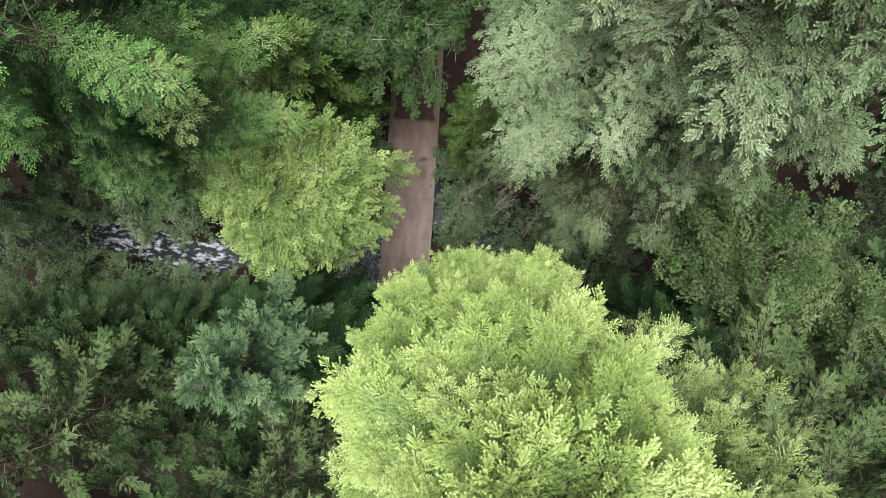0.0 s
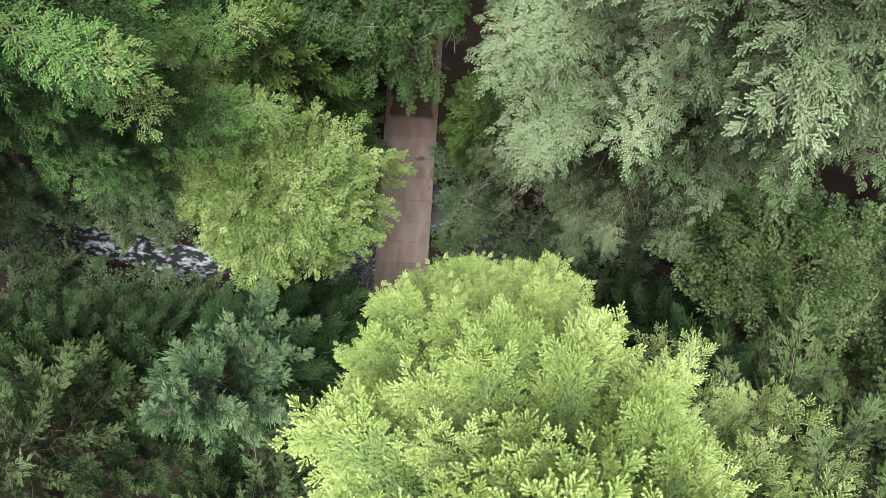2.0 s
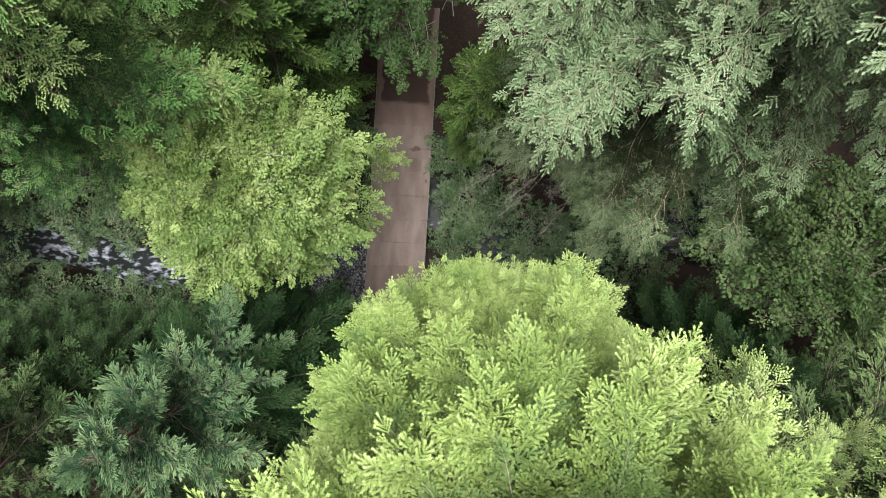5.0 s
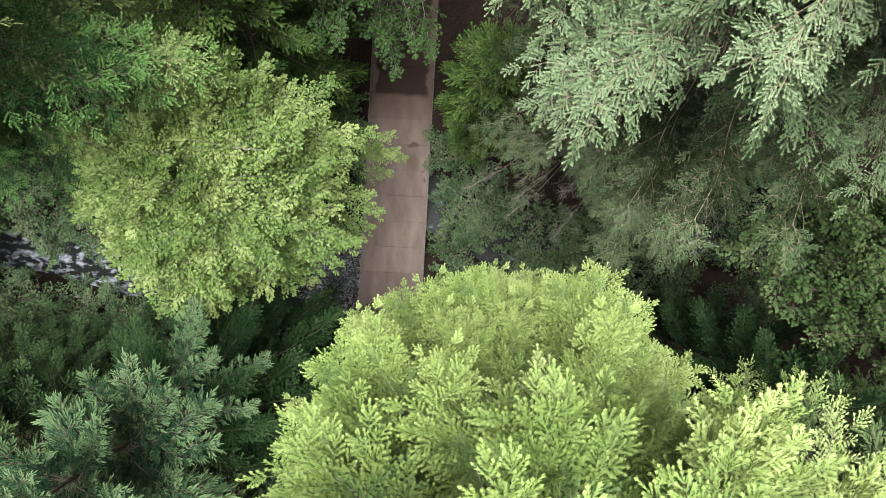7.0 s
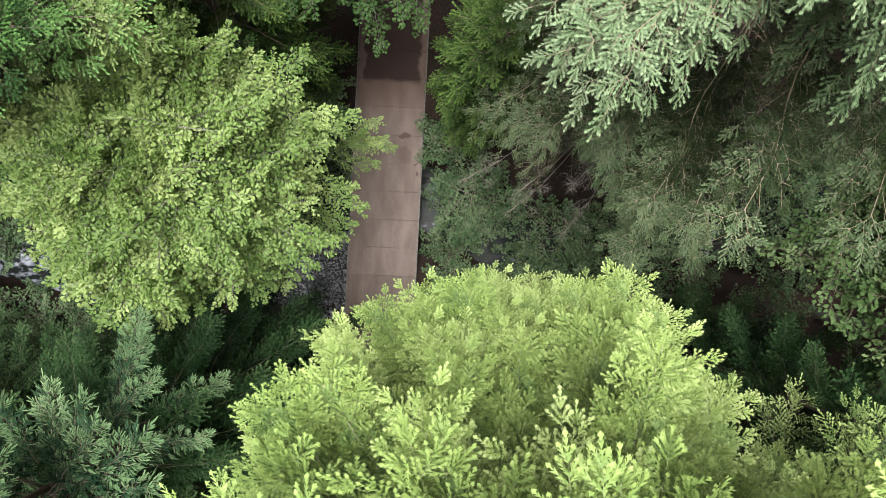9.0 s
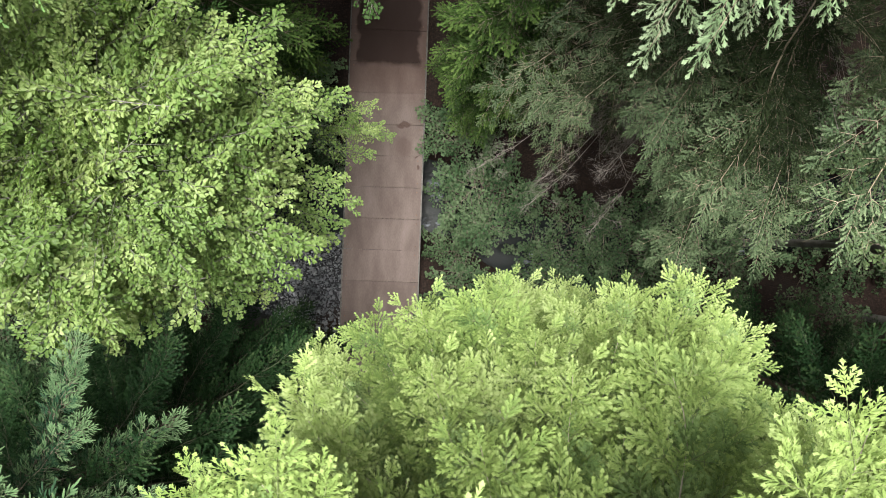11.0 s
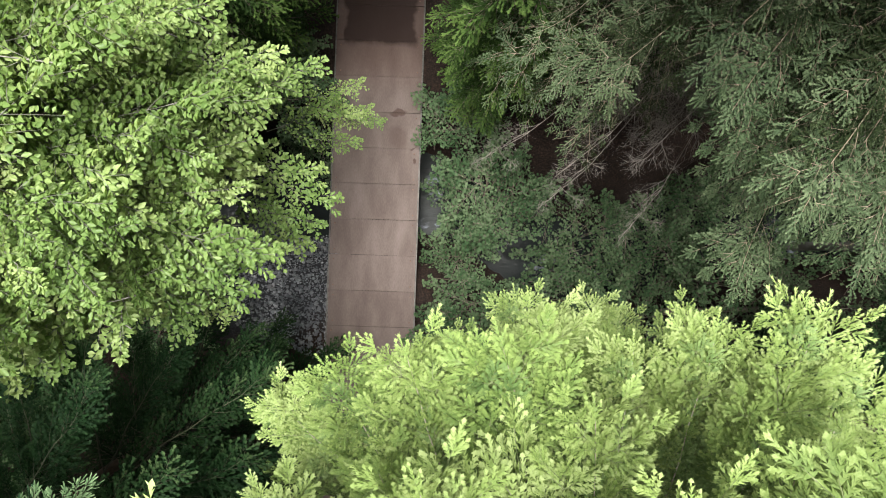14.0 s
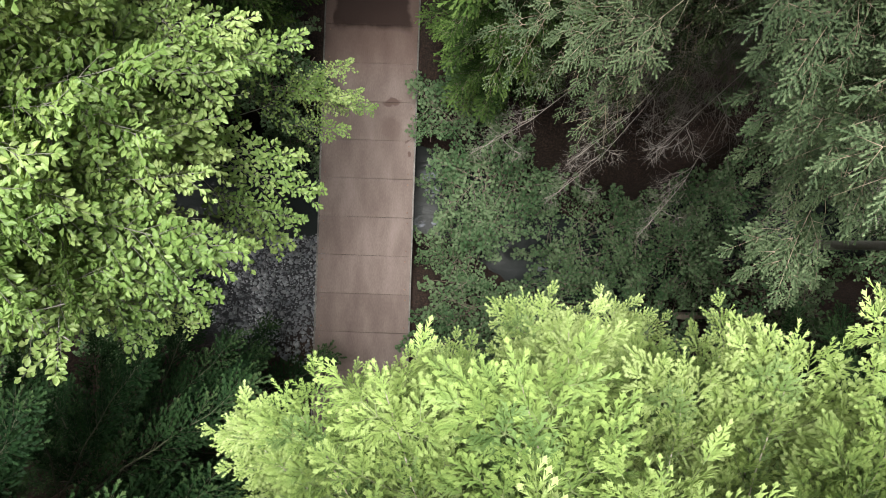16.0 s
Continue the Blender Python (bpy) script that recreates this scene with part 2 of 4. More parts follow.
def water_material():
    m, n, l = material("creek_water")
    rip = texture(n, l, "ShaderNodeTexNoise", 5.0, place(n, l), 5.0, (0.6, 1.6, 1))
    foam = texture(n, l, "ShaderNodeTexNoise", 6.0, place(n, l), 8.0, (0.8, 1.5, 1))
    fr = ramp(n, ((0.49, (0, 0, 0)), (0.68, (1, 1, 1))))
    l.new(foam.outputs["Fac"], fr.inputs["Fac"])
    # the riffle upstream is where the water breaks white
    sep = n.new("ShaderNodeSeparateXYZ")
    l.new(place(n, l), sep.inputs[0])
    mr = n.new("ShaderNodeMapRange")
    mr.inputs["From Min"].default_value, mr.inputs["From Max"].default_value = -5.4, -6.2
    l.new(sep.outputs[0], mr.inputs["Value"])
    # and where it tumbles out below the bridge
    spills = []
    for cx, cy, r in ((0.97, 0.72, 0.28), (0.98, -0.1, 0.32), (3.3, -0.75, 0.4), (4.2, -0.8, 0.35), (7.8, -0.1, 0.5)):
        d = n.new("ShaderNodeVectorMath"); d.operation = "DISTANCE"
        l.new(place(n, l), d.inputs[0]); d.inputs[1].default_value = (cx, cy, WATER_Z)
        m2 = n.new("ShaderNodeMapRange")
        m2.inputs["From Min"].default_value, m2.inputs["From Max"].default_value = r, r * 0.5
        l.new(d.outputs["Value"], m2.inputs["Value"])
        spills.append(m2.outputs[0])
    while len(spills) > 1:
        top = n.new("ShaderNodeMath"); top.operation = "MAXIMUM"
        l.new(spills.pop(), top.inputs[0]); l.new(spills.pop(), top.inputs[1])
        spills.append(top.outputs[0])
    far = n.new("ShaderNodeMath"); far.operation = "MAXIMUM"
    m3 = n.new("ShaderNodeMapRange")
    m3.inputs["From Min"].default_value, m3.inputs["From Max"].default_value = -10.6, -9.8
    l.new(sep.outputs[0], m3.inputs["Value"])
    reachw = n.new("ShaderNodeMath"); reachw.operation = "MULTIPLY"
    l.new(mr.outputs[0], reachw.inputs[0]); l.new(m3.outputs[0], reachw.inputs[1])
    lift = n.new("ShaderNodeMath"); lift.operation = "MULTIPLY"
    l.new(fr.outputs[0], lift.inputs[0]); l.new(reachw.outputs[0], lift.inputs[1])
    spill = n.new("ShaderNodeMath"); spill.operation = "MULTIPLY"
    l.new(spills[0], spill.inputs[0]); l.new(fr.outputs[0], spill.inputs[1])
    k = far
    l.new(lift.outputs[0], far.inputs[0]); l.new(spill.outputs[0], far.inputs[1])
    col = mix_colour(n, l, k.outputs[0], (0.012, 0.014, 0.014), (0.22, 0.235, 0.28))
    p = n.new("ShaderNodeBsdfPrincipled")
    l.new(col, p.inputs["Base Color"])
    rr = n.new("ShaderNodeMapRange")
    rr.inputs["To Min"].default_value, rr.inputs["To Max"].default_value = 0.16, 0.6
    l.new(k.outputs[0], rr.inputs["Value"]); l.new(rr.outputs[0], p.inputs["Roughness"])
    p.inputs["IOR"].default_value = 1.33
    p.inputs["Specular IOR Level"].default_value = 0.04
    bp = n.new("ShaderNodeBump")
    bp.inputs["Strength"].default_value, bp.inputs["Distance"].default_value = 0.5, 0.05
    l.new(rip.outputs["Fac"], bp.inputs["Height"])
    l.new(bp.outputs[0], p.inputs["Normal"])
    out = n.new("ShaderNodeOutputMaterial")
    l.new(p.outputs[0], out.inputs["Surface"])
    return m


def deck_material():
    """Worn brown decking board: dusty, with a long damp stain at the north end and two smaller ones."""
    m, n, l = material("deck_board")
    info = n.new("ShaderNodeObjectInfo")
    pos = place(n, l)
    broad = texture(n, l, "ShaderNodeTexNoise", 1.6, pos, 4.0, (2.0, 0.7, 1))
    grain = texture(n, l, "ShaderNodeTexNoise", 60.0, pos, 6.0, (1, 0.35, 1))
    r = ramp(n, ((0.25, (0.051, 0.0375, 0.0328)), (0.5, (0.081, 0.062, 0.0555)), (0.78, (0.119, 0.096, 0.0885))))
    s = n.new("ShaderNodeMath"); s.operation = "MULTIPLY_ADD"
    l.new(grain.outputs["Fac"], s.inputs[0]); s.inputs[1].default_value = 0.3
    s2 = n.new("ShaderNodeMath"); s2.operation = "MULTIPLY_ADD"
    l.new(broad.outputs["Fac"], s2.inputs[0]); s2.inputs[1].default_value = 0.8; s2.inputs[2].default_value = -0.12
    s3 = n.new("ShaderNodeMath"); s3.operation = "MULTIPLY_ADD"
    l.new(info.outputs["Random"], s3.inputs[0]); s3.inputs[1].default_value = 0.14
    l.new(s2.outputs[0], s3.inputs[2]); l.new(s3.outputs[0], s.inputs[2]); l.new(s.outputs[0], r.inputs["Fac"])
    sep = n.new("ShaderNodeSeparateXYZ")
    wob = texture(n, l, "ShaderNodeTexNoise", 2.6, pos, 3.0)
    shift = n.new("ShaderNodeVectorMath"); shift.operation = "MULTIPLY_ADD"
    l.new(wob.outputs["Color"], shift.inputs[0])
    shift.inputs[1].default_value = (0.30, 0.34, 0)
    l.new(pos, shift.inputs[2])
    l.new(shift.outputs[0], sep.inputs[0])

    def step(out, lo, hi):
        q = n.new("ShaderNodeMapRange")
        q.interpolation_type = "SMOOTHSTEP"
        q.inputs["From Min"].default_value, q.inputs["From Max"].default_value = lo, hi
        l.new(out, q.inputs["Value"])
        return q.outputs[0]

    def times(a, b):
        q = n.new("ShaderNodeMath"); q.operation = "MULTIPLY"
        l.new(a, q.inputs[0])
        if isinstance(b, float):
            q.inputs[1].default_value = b
        else:
            l.new(b, q.inputs[1])
        return q.outputs[0]

    def spot(cx, cy, rx, ry):
        q = n.new("ShaderNodeVectorMath"); q.operation = "SUBTRACT"
        l.new(shift.outputs[0], q.inputs[0]); q.inputs[1].default_value = (cx + 0.15, cy + 0.17, 0)
        w = n.new("ShaderNodeVectorMath"); w.operation = "MULTIPLY"
        l.new(q.outputs[0], w.inputs[0]); w.inputs[1].default_value = (1 / rx, 1 / ry, 0)
        g = n.new("ShaderNodeVectorMath"); g.operation = "LENGTH"
        l.new(w.outputs[0], g.inputs[0])
        return step(g.outputs["Value"], 1.1, 0.6)

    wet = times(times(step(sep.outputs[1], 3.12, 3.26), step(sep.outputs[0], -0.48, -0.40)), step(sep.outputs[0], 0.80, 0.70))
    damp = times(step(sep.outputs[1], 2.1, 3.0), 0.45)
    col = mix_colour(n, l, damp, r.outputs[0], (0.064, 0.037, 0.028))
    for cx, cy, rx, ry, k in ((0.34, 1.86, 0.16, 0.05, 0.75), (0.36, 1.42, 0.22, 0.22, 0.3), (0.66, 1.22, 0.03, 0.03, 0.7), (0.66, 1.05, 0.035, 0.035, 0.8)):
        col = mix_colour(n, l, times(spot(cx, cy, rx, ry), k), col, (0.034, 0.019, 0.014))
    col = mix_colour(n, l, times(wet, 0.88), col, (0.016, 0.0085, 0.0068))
    p = n.new("ShaderNodeBsdfPrincipled")
    l.new(col, p.inputs["Base Color"])
    p.inputs["Roughness"].default_value = 0.75
    p.inputs["Specular IOR Level"].default_value = 0.12
    bp = n.new("ShaderNodeBump")
    bp.inputs["Strength"].default_value, bp.inputs["Distance"].default_value = 0.15, 0.004
    l.new(grain.outputs["Fac"], bp.inputs["Height"])
    l.new(bp.outputs[0], p.inputs["Normal"])
    out = n.new("ShaderNodeOutputMaterial")
    l.new(p.outputs[0], out.inputs["Surface"])
    return m


def metal_material(name, colour, rough):
    m, n, l = material(name)
    wear = texture(n, l, "ShaderNodeTexNoise", 14.0, place(n, l), 6.0)
    r = ramp(n, ((0.3, tuple(c * 0.55 for c in colour)), (0.6, colour)))
    l.new(wear.outputs["Fac"], r.inputs["Fac"])
    p = n.new("ShaderNodeBsdfPrincipled")
    l.new(r.outputs[0], p.inputs["Base Color"])
    p.inputs["Metallic"].default_value, p.inputs["Roughness"].default_value = 0.6, rough
    out = n.new("ShaderNodeOutputMaterial")
    l.new(p.outputs[0], out.inputs["Surface"])
    return m


DUFF, WATER, DECK = ground_material(), water_material(), deck_material()
EDGE = metal_material("galvanised_edge", (0.085, 0.08, 0.074), 0.65)
RUST = metal_material("rusty_steel", (0.12, 0.07, 0.05), 0.7)
STONE = rough_material("river_stone", ((0.1, (0.04, 0.04, 0.042)), (0.5, (0.10, 0.10, 0.105)), (0.9, (0.2, 0.198, 0.195))), 3.0, 0.7, 0.3)
GRAVEL = leaf_material("gravel", (0.0675, 0.075, 0.087), (0.2175, 0.225, 0.243), (0.75, 0.765, 0.795), 0.0, 0.75, 0.3)
TIMBER = rough_material("weathered_timber", ((0.1, (0.05, 0.04, 0.032)), (0.5, (0.11, 0.09, 0.07)), (0.9, (0.2, 0.17, 0.14))), 4.0, 0.85, 0.4, (6, 0.5, 6))


# ---------------------------------------------------------------- mesh helpers
def arrays_mesh(name, verts, faces, slots, mats, smooth=False, along=None):
    """Triangle mesh from arrays: vertices, triangles, material slot of each."""
    me = bpy.data.meshes.new(name)
    v = np.asarray(verts, np.float32).reshape(-1, 3)
    f = np.asarray(faces, np.int32).reshape(-1, 3)
    me.vertices.add(len(v)); me.vertices.foreach_set("co", v.ravel())
    me.loops.add(f.size); me.loops.foreach_set("vertex_index", f.ravel())
    me.polygons.add(len(f))
    me.polygons.foreach_set("loop_start", np.arange(0, f.size, 3, dtype=np.int32))
    me.polygons.foreach_set("material_index", np.asarray(slots, np.int32))
    for m in mats:
        me.materials.append(m)
    me.update(calc_edges=True)
    if along is not None:
        tip = me.attributes.new("tip", "FLOAT", "POINT")
        tip.data.foreach_set("value", np.asarray(along, np.float32))
    if smooth:
        me.shade_smooth()
    return me


class Soup:
    """Collects tubes and loose triangles for one mesh."""

    def __init__(self):
        self.v, self.f, self.s, self.a, self.count = [], [], [], [], 0

    def add(self, v, f, slot, along=None):
        v, f = np.asarray(v, float).reshape(-1, 3), np.asarray(f, int).reshape(-1, 3)
        self.v.append(v); self.f.append(f + self.count)
        self.s.append(np.full(len(f), slot)); self.count += len(v)
        self.a.append(np.full(len(v), 0.5) if along is None else np.asarray(along, float).ravel())

    def tube(self, pts, radii, sides, slot):
        pts = np.asarray(pts, float)
        n = len(pts)
        d = np.gradient(pts, axis=0)
        d /= np.linalg.norm(d, axis=1)[:, None] + 1e-9
        ref = np.array([0, 0, 1.0]) if abs(d[:, 2]).mean() < 0.8 else np.array([1.0, 0, 0])
        a = np.cross(d, ref); a /= np.linalg.norm(a, axis=1)[:, None] + 1e-9
        b = np.cross(d, a)
        th = np.arange(sides) * 2 * math.pi / sides
        ring = pts[:, None] + np.asarray(radii)[:, None, None] * (np.cos(th)[None, :, None] * a[:, None] + np.sin(th)[None, :, None] * b[:, None])
        i, j = np.meshgrid(np.arange(n - 1), np.arange(sides), indexing="ij")
        p, q = i * sides + j, i * sides + (j + 1) % sides
        f = np.concatenate([np.stack([p, q, q + sides], -1).reshape(-1, 3), np.stack([p, q + sides, p + sides], -1).reshape(-1, 3)])
        self.add(ring, f, slot)

    def mesh(self, name, mats, smooth=False):
        return arrays_mesh(name, np.concatenate(self.v), np.concatenate(self.f), np.concatenate(self.s), mats, smooth, np.concatenate(self.a))


def part(name, data, parent, label="", m=None):
    ob = new(name, data)
    ob.parent = parent
    if m is not None:
        ob.matrix_basis = m
    if label:
        tagged(ob, label)
    return ob


def empty(name, x, y, z, label, category, group=""):
    ob = new(name)
    ob.empty_display_size = 0.2
    ob.location = (x, y, z)
    return tagged(ob, label, category, group)


def unit(v):
    return v / (np.linalg.norm(v, axis=-1, keepdims=True) + 1e-9)


# ---------------------------------------------------------------- conifer branches
def blunt_shoots(soup, base, way, up, length, slot, half):
    """Short blunt shoots thick with needles: a blade folded up on both sides of its stem, widest past the middle, with a rounded end."""
    n = len(base)
    if n == 0:
        return
    side = unit(np.cross(up, way))
    up = np.cross(way, side)
    rng = np.random.default_rng(n * 3)
    L = length[:, None]
    rows = [base, base + way * L]
    for sgn in (-1, 1):
        for u, w in ((0.5, 1.0), (0.93, 0.62)):
            wide = half * w * rng.uniform(0.7, 1.3, (n, 1))
            rows.append(base + way * L * (u + rng.uniform(-0.08, 0.08, (n, 1))) + side * wide * sgn + up * wide * rng.uniform(-0.1, 0.8, (n, 1)))
    f = np.array([(0, 1, 2), (1, 3, 2), (1, 0, 4), (4, 5, 1)])
    soup.add(np.stack(rows, 1).reshape(-1, 3), (np.arange(n)[:, None, None] * 6 + f[None]).reshape(-1, 3), slot, np.tile((0.0, 1.0, 0.5, 0.95, 0.5, 0.95), n))


def needle_shoots(soup, base, way, up, length, slot, k, needle, width, angle):
    """Needled shoots, one island each: k comb teeth a side set on a common stem, a blunt tip, both sides tilted up a little."""
    n = len(base)
    if n == 0:
        return
    side = unit(np.cross(up, way))
    up = np.cross(way, side)
    rng = np.random.default_rng(n * 7 + k)
    u = np.arange(k + 1) / k
    stem = base[:, None] + way[:, None] * (length[:, None, None] * u[None, :, None])
    um = (np.arange(k) + 0.5) / k
    rows = [stem]
    for sgn in (-1, 1):
        a = angle * (1 - 0.35 * um)[None, :, None] + rng.normal(0, 0.12, (n, k, 1))
        ln = needle * (0.72 + 0.33 * um)[None, :, None] * rng.uniform(0.8, 1.2, (n, k, 1))
        d = way[:, None] * np.cos(a) + side[:, None] * (sgn * np.sin(a)) + up[:, None] * rng.uniform(-0.15, 0.5, (n, k, 1))
        rows.append(stem[:, :-1] * 0.45 + stem[:, 1:] * 0.55 + d * ln)
    tip = stem[:, -1:] + way[:, None] * (needle * 0.65)
    rows += [tip, stem[:, -1:] - side[:, None] * (width * 1.7), stem[:, -1:] + side[:, None] * (width * 1.7)]
    v = np.concatenate(rows, 1)
    m = v.shape[1]
    along = np.concatenate([u * 0.8, um * 0.8 + 0.2, um * 0.8 + 0.2, (1.0, 0.9, 0.9)])
    f = [(i, i + 1, k + 1 + i) for i in range(k)] + [(i + 1, i, 2 * k + 1 + i) for i in range(k)] + [(3 * k + 2, 3 * k + 3, 3 * k + 1)]
    soup.add(v.reshape(-1, 3), (np.arange(n)[:, None, None] * m + np.array(f)[None]).reshape(-1, 3), slot, np.tile(along, n))


def finger_twigs(soup, base, way, up, length, slot, k, finger, width, angle, needles=0):
    """Side twigs set with short blunt needled shoots: k pairs, some standing on top, one at the end."""
    n = len(base)
    if n == 0:
        return
    side = unit(np.cross(up, way))
    up = np.cross(way, side)
    rng = np.random.default_rng(n * 5 + k)
    st = np.stack([base - side * 0.002, base + side * 0.002, base + way * length[:, None]], 1)
    soup.add(st.reshape(-1, 3), np.arange(n * 3).reshape(-1, 3), 0)
    rows = [(-1, i) for i in range(k)] + [(1, i) for i in range(k)] + [(2, i) for i in range(1, k, 2)] + [(0, k)]
    for sgn, i in rows:
        u = (i + rng.uniform(0.25, 0.75, (n, 1))) / k if sgn else np.ones((n, 1))
        at = base + way * length[:, None] * u
        a = angle * (1.05 - 0.4 * u) + rng.normal(0, 0.08, (n, 1))
        lift = rng.normal(0.08, 0.09, (n, 1))
        if sgn in (-1, 1):
            d = way * np.cos(a) + side * sgn * np.sin(a) + up * lift
        elif sgn == 2:
            d = way * np.cos(a) + up * np.sin(a) * 0.9 + side * rng.normal(0, 0.45, (n, 1))
        else:
            d = way + up * lift * 0.5
        d = unit(d)
        w = unit(np.cross(up if sgn != 2 else side, d) + rng.normal(0, 0.12, (n, 3)))
        ln = finger * rng.uniform(0.75, 1.2, (n, 1)) * (1.0 - 0.25 * u if sgn else 1.0)
        along, face = unit(d - np.array([0, 0, 0.06])), unit(np.cross(d, w))
        if needles:
            needle_shoots(soup, at, along, face, ln[:, 0], slot, needles, width * 0.8, width * 0.2, 0.6)
        else:
            blunt_shoots(soup, at, along, face, ln[:, 0], slot, width / 2)


def conifer_branch(name, seed, length, mats, arch=(0.10, 0.06), bare=0.35, lat_step=0.11, lat_max=0.62, lat_angle=55,
                   sub_step=0.065, sub_len=0.085, sub_angle=48, k=8, needle=0.024, width=0.005, needle_angle=1.0,
                   droop=0.25, young=0.35, thick=0.010, dead=0.0, fluff=0.12, blunt=0.5, fingers=False, needles=0):
    """One flat conifer branch along +x with side twigs and needled shoots; slots: wood, needles, new growth."""
    rng = np.random.default_rng(seed)
    s = Soup()
    P = lambda t: np.array([t * length, length * (0.05 * math.sin(2.5 * t + seed) + 0.014 * math.sin(11 * t + 2.3 * seed) * t + 0.006 * math.sin(23 * t + seed)), length * (arch[0] * t - arch[1] * t * t * 1.6)])
    axis = np.array([P(t) for t in np.linspace(0, 1, 17)])
    s.tube(axis, np.linspace(thick * (0.5 + 0.3 * length), 0.002, 17), 5, 3 if len(mats) > 3 else 0)
    old, new_ = [], []
    start = min(bare, max(0.12, 1 - 1.35 / length))
    count = max(5, int(length * (1 - start) / lat_step))
    for i in range(count):
        for sgn in (-1, 1):
            t = start + (1 - start) * (i + rng.uniform(0, 0.7)) / count
            if t > 0.985:
                continue
            a = radians(lat_angle * (1.1 - 0.45 * t) + rng.normal(0, 7))
            ll = lat_max * min(1.0, length * 0.42) * min(1.0, 0.4 + 2.0 * (t - start)) * (1 - t) ** blunt * rng.uniform(0.7, 1.15) + 0.05
            p0 = P(t)
            d0 = unit(P(min(1, t + 0.03)) - P(t - 0.03))
            side = np.array([-d0[1], d0[0], 0]) * sgn
            d = unit(d0 * math.cos(a) + side * math.sin(a) + np.array([0, 0, rng.normal(0.03, fluff)]))
            # the twig bows outward and down
            v = np.linspace(0, 1, 3)
            pts = p0 + d * (v * ll)[:, None] + d0 * (v ** 2 * ll * 0.12)[:, None] - np.array([0, 0, droop]) * (v ** 2 * ll)[:, None]
            s.tube(pts, np.linspace(0.0018 + 0.002 * ll, 0.001, 3), 3, 0)
            if rng.uniform() < dead:
                continue
            sub = max(1, int(ll / sub_step))
            fresh = rng.uniform() < max(0.04, (0.75 * t - 0.75 + young) * 2.2)
            for j in range(sub + 1):
                vv = (j + 0.5) / (sub + 0.5)
                if vv < 0.10 and t < 0.6:
                    continue
                q = p0 + d * (vv * ll) + d0 * (vv ** 2 * ll * 0.12) - np.array([0, 0, droop]) * (vv ** 2 * ll)
                tip_d = unit(d + d0 * 0.2 * vv - np.array([0, 0, 2 * droop * vv]))
                up = unit(np.array([0, 0, 1.0]) + rng.normal(0, 0.15 + fluff, 3))
                sd = unit(np.cross(up, tip_d))
                last = j == sub
                for sg in ((0,) if last else (-1, 1)):
                    b = radians(sub_angle + rng.normal(0, 8))
                    way = tip_d if sg == 0 else unit(tip_d * math.cos(b) + sd * sg * math.sin(b) + np.array([0, 0, rng.normal(0.05, 0.06 + fluff)]))
                    L = sub_len * (1.0 - 0.35 * vv) * rng.uniform(0.75, 1.25)
                    (new_ if (fresh and vv > 0.12) or (last and rng.uniform() < young) else old).append((q, way, up, L))
    for t in np.arange(max(0.45, start), 1.0, sub_len * 0.8 / length):
        up = np.array([0, 0, 1.0])
        (new_ if t > 0.9 else old).append((P(t), unit(P(min(1.02, t + 0.03)) - P(t)), up, sub_len))
    for slot, rows in ((1, old), (2, new_)):
        if rows:
            b, w, u, ln = (np.array(c) for c in zip(*rows))
            if fingers:
                finger_twigs(s, b, unit(w), unit(u), ln, slot, k, needle, width, needle_angle, needles)
            else:
                needle_shoots(s, b, unit(w), unit(u), ln, slot, k, needle, width, needle_angle)
    return s.mesh(name, mats)


def branch_set(name, seed, mats, lengths, copies, **kw):
    return [(L, conifer_branch(name, seed + 17 * i + 101 * c, L, mats, **kw)) for i, L in enumerate(lengths) for c in range(copies)]


def dead_branch(name, seed, length):
    """A bare branch with forked twigs."""
    rng = np.random.default_rng(seed)
    s = Soup()

    def grow(p, d, ln, r, depth):
        n = 9 if depth == 0 else 6
        v = np.linspace(0, 1, n)
        bend = rng.normal(0, 0.2, 3) * (1, 1, 0.4)
        kink = np.cumsum(rng.normal(0, 0.045 * ln, (n, 3)), 0) * v[:, None]
        pts = p + d * (v * ln)[:, None] + bend * (v ** 2 * ln)[:, None] + kink - np.array([0, 0, 0.35]) * (v ** 2 * ln)[:, None]
        s.tube(pts, np.linspace(r, r * 0.3, n), 4 if depth == 0 else 3, 0)
        if depth < 3:
            for i in range((14, 7, 4)[depth]):
                t = rng.uniform(0.2, 1)
                at = np.array([np.interp(t, v, pts[:, c]) for c in range(3)])
                sd = unit(np.cross(d, [0, 0, 1])) * (1 if i % 2 else -1)
                grow(at, unit(d * 0.8 + sd * rng.uniform(0.4, 1.1) + rng.normal(0, 0.2, 3)), ln * (1.05 - t) * 0.5 + 0.06, r * 0.5, depth + 1)
    grow(np.zeros(3), np.array([1.0, 0, 0.05]), length, 0.0062, 0)
    return s.mesh(name, [DEAD])


def trunk_mesh(name, height, radius, mat, seed=0):
    rng = np.random.default_rng(seed)
    n = 14
    t = np.linspace(0, 1, n)
    pts = np.stack([np.cumsum(rng.normal(0, 0.02, n)), np.cumsum(rng.normal(0, 0.02, n)), t * height], 1)
    pts[0] = (0, 0, -0.15)
    s = Soup()
    s.tube(pts, radius * (1 - t) ** 0.8 + 0.012 + radius * 0.35 * np.exp(-t * 25), 10, 0)
    return s.mesh(name, [mat], True), pts


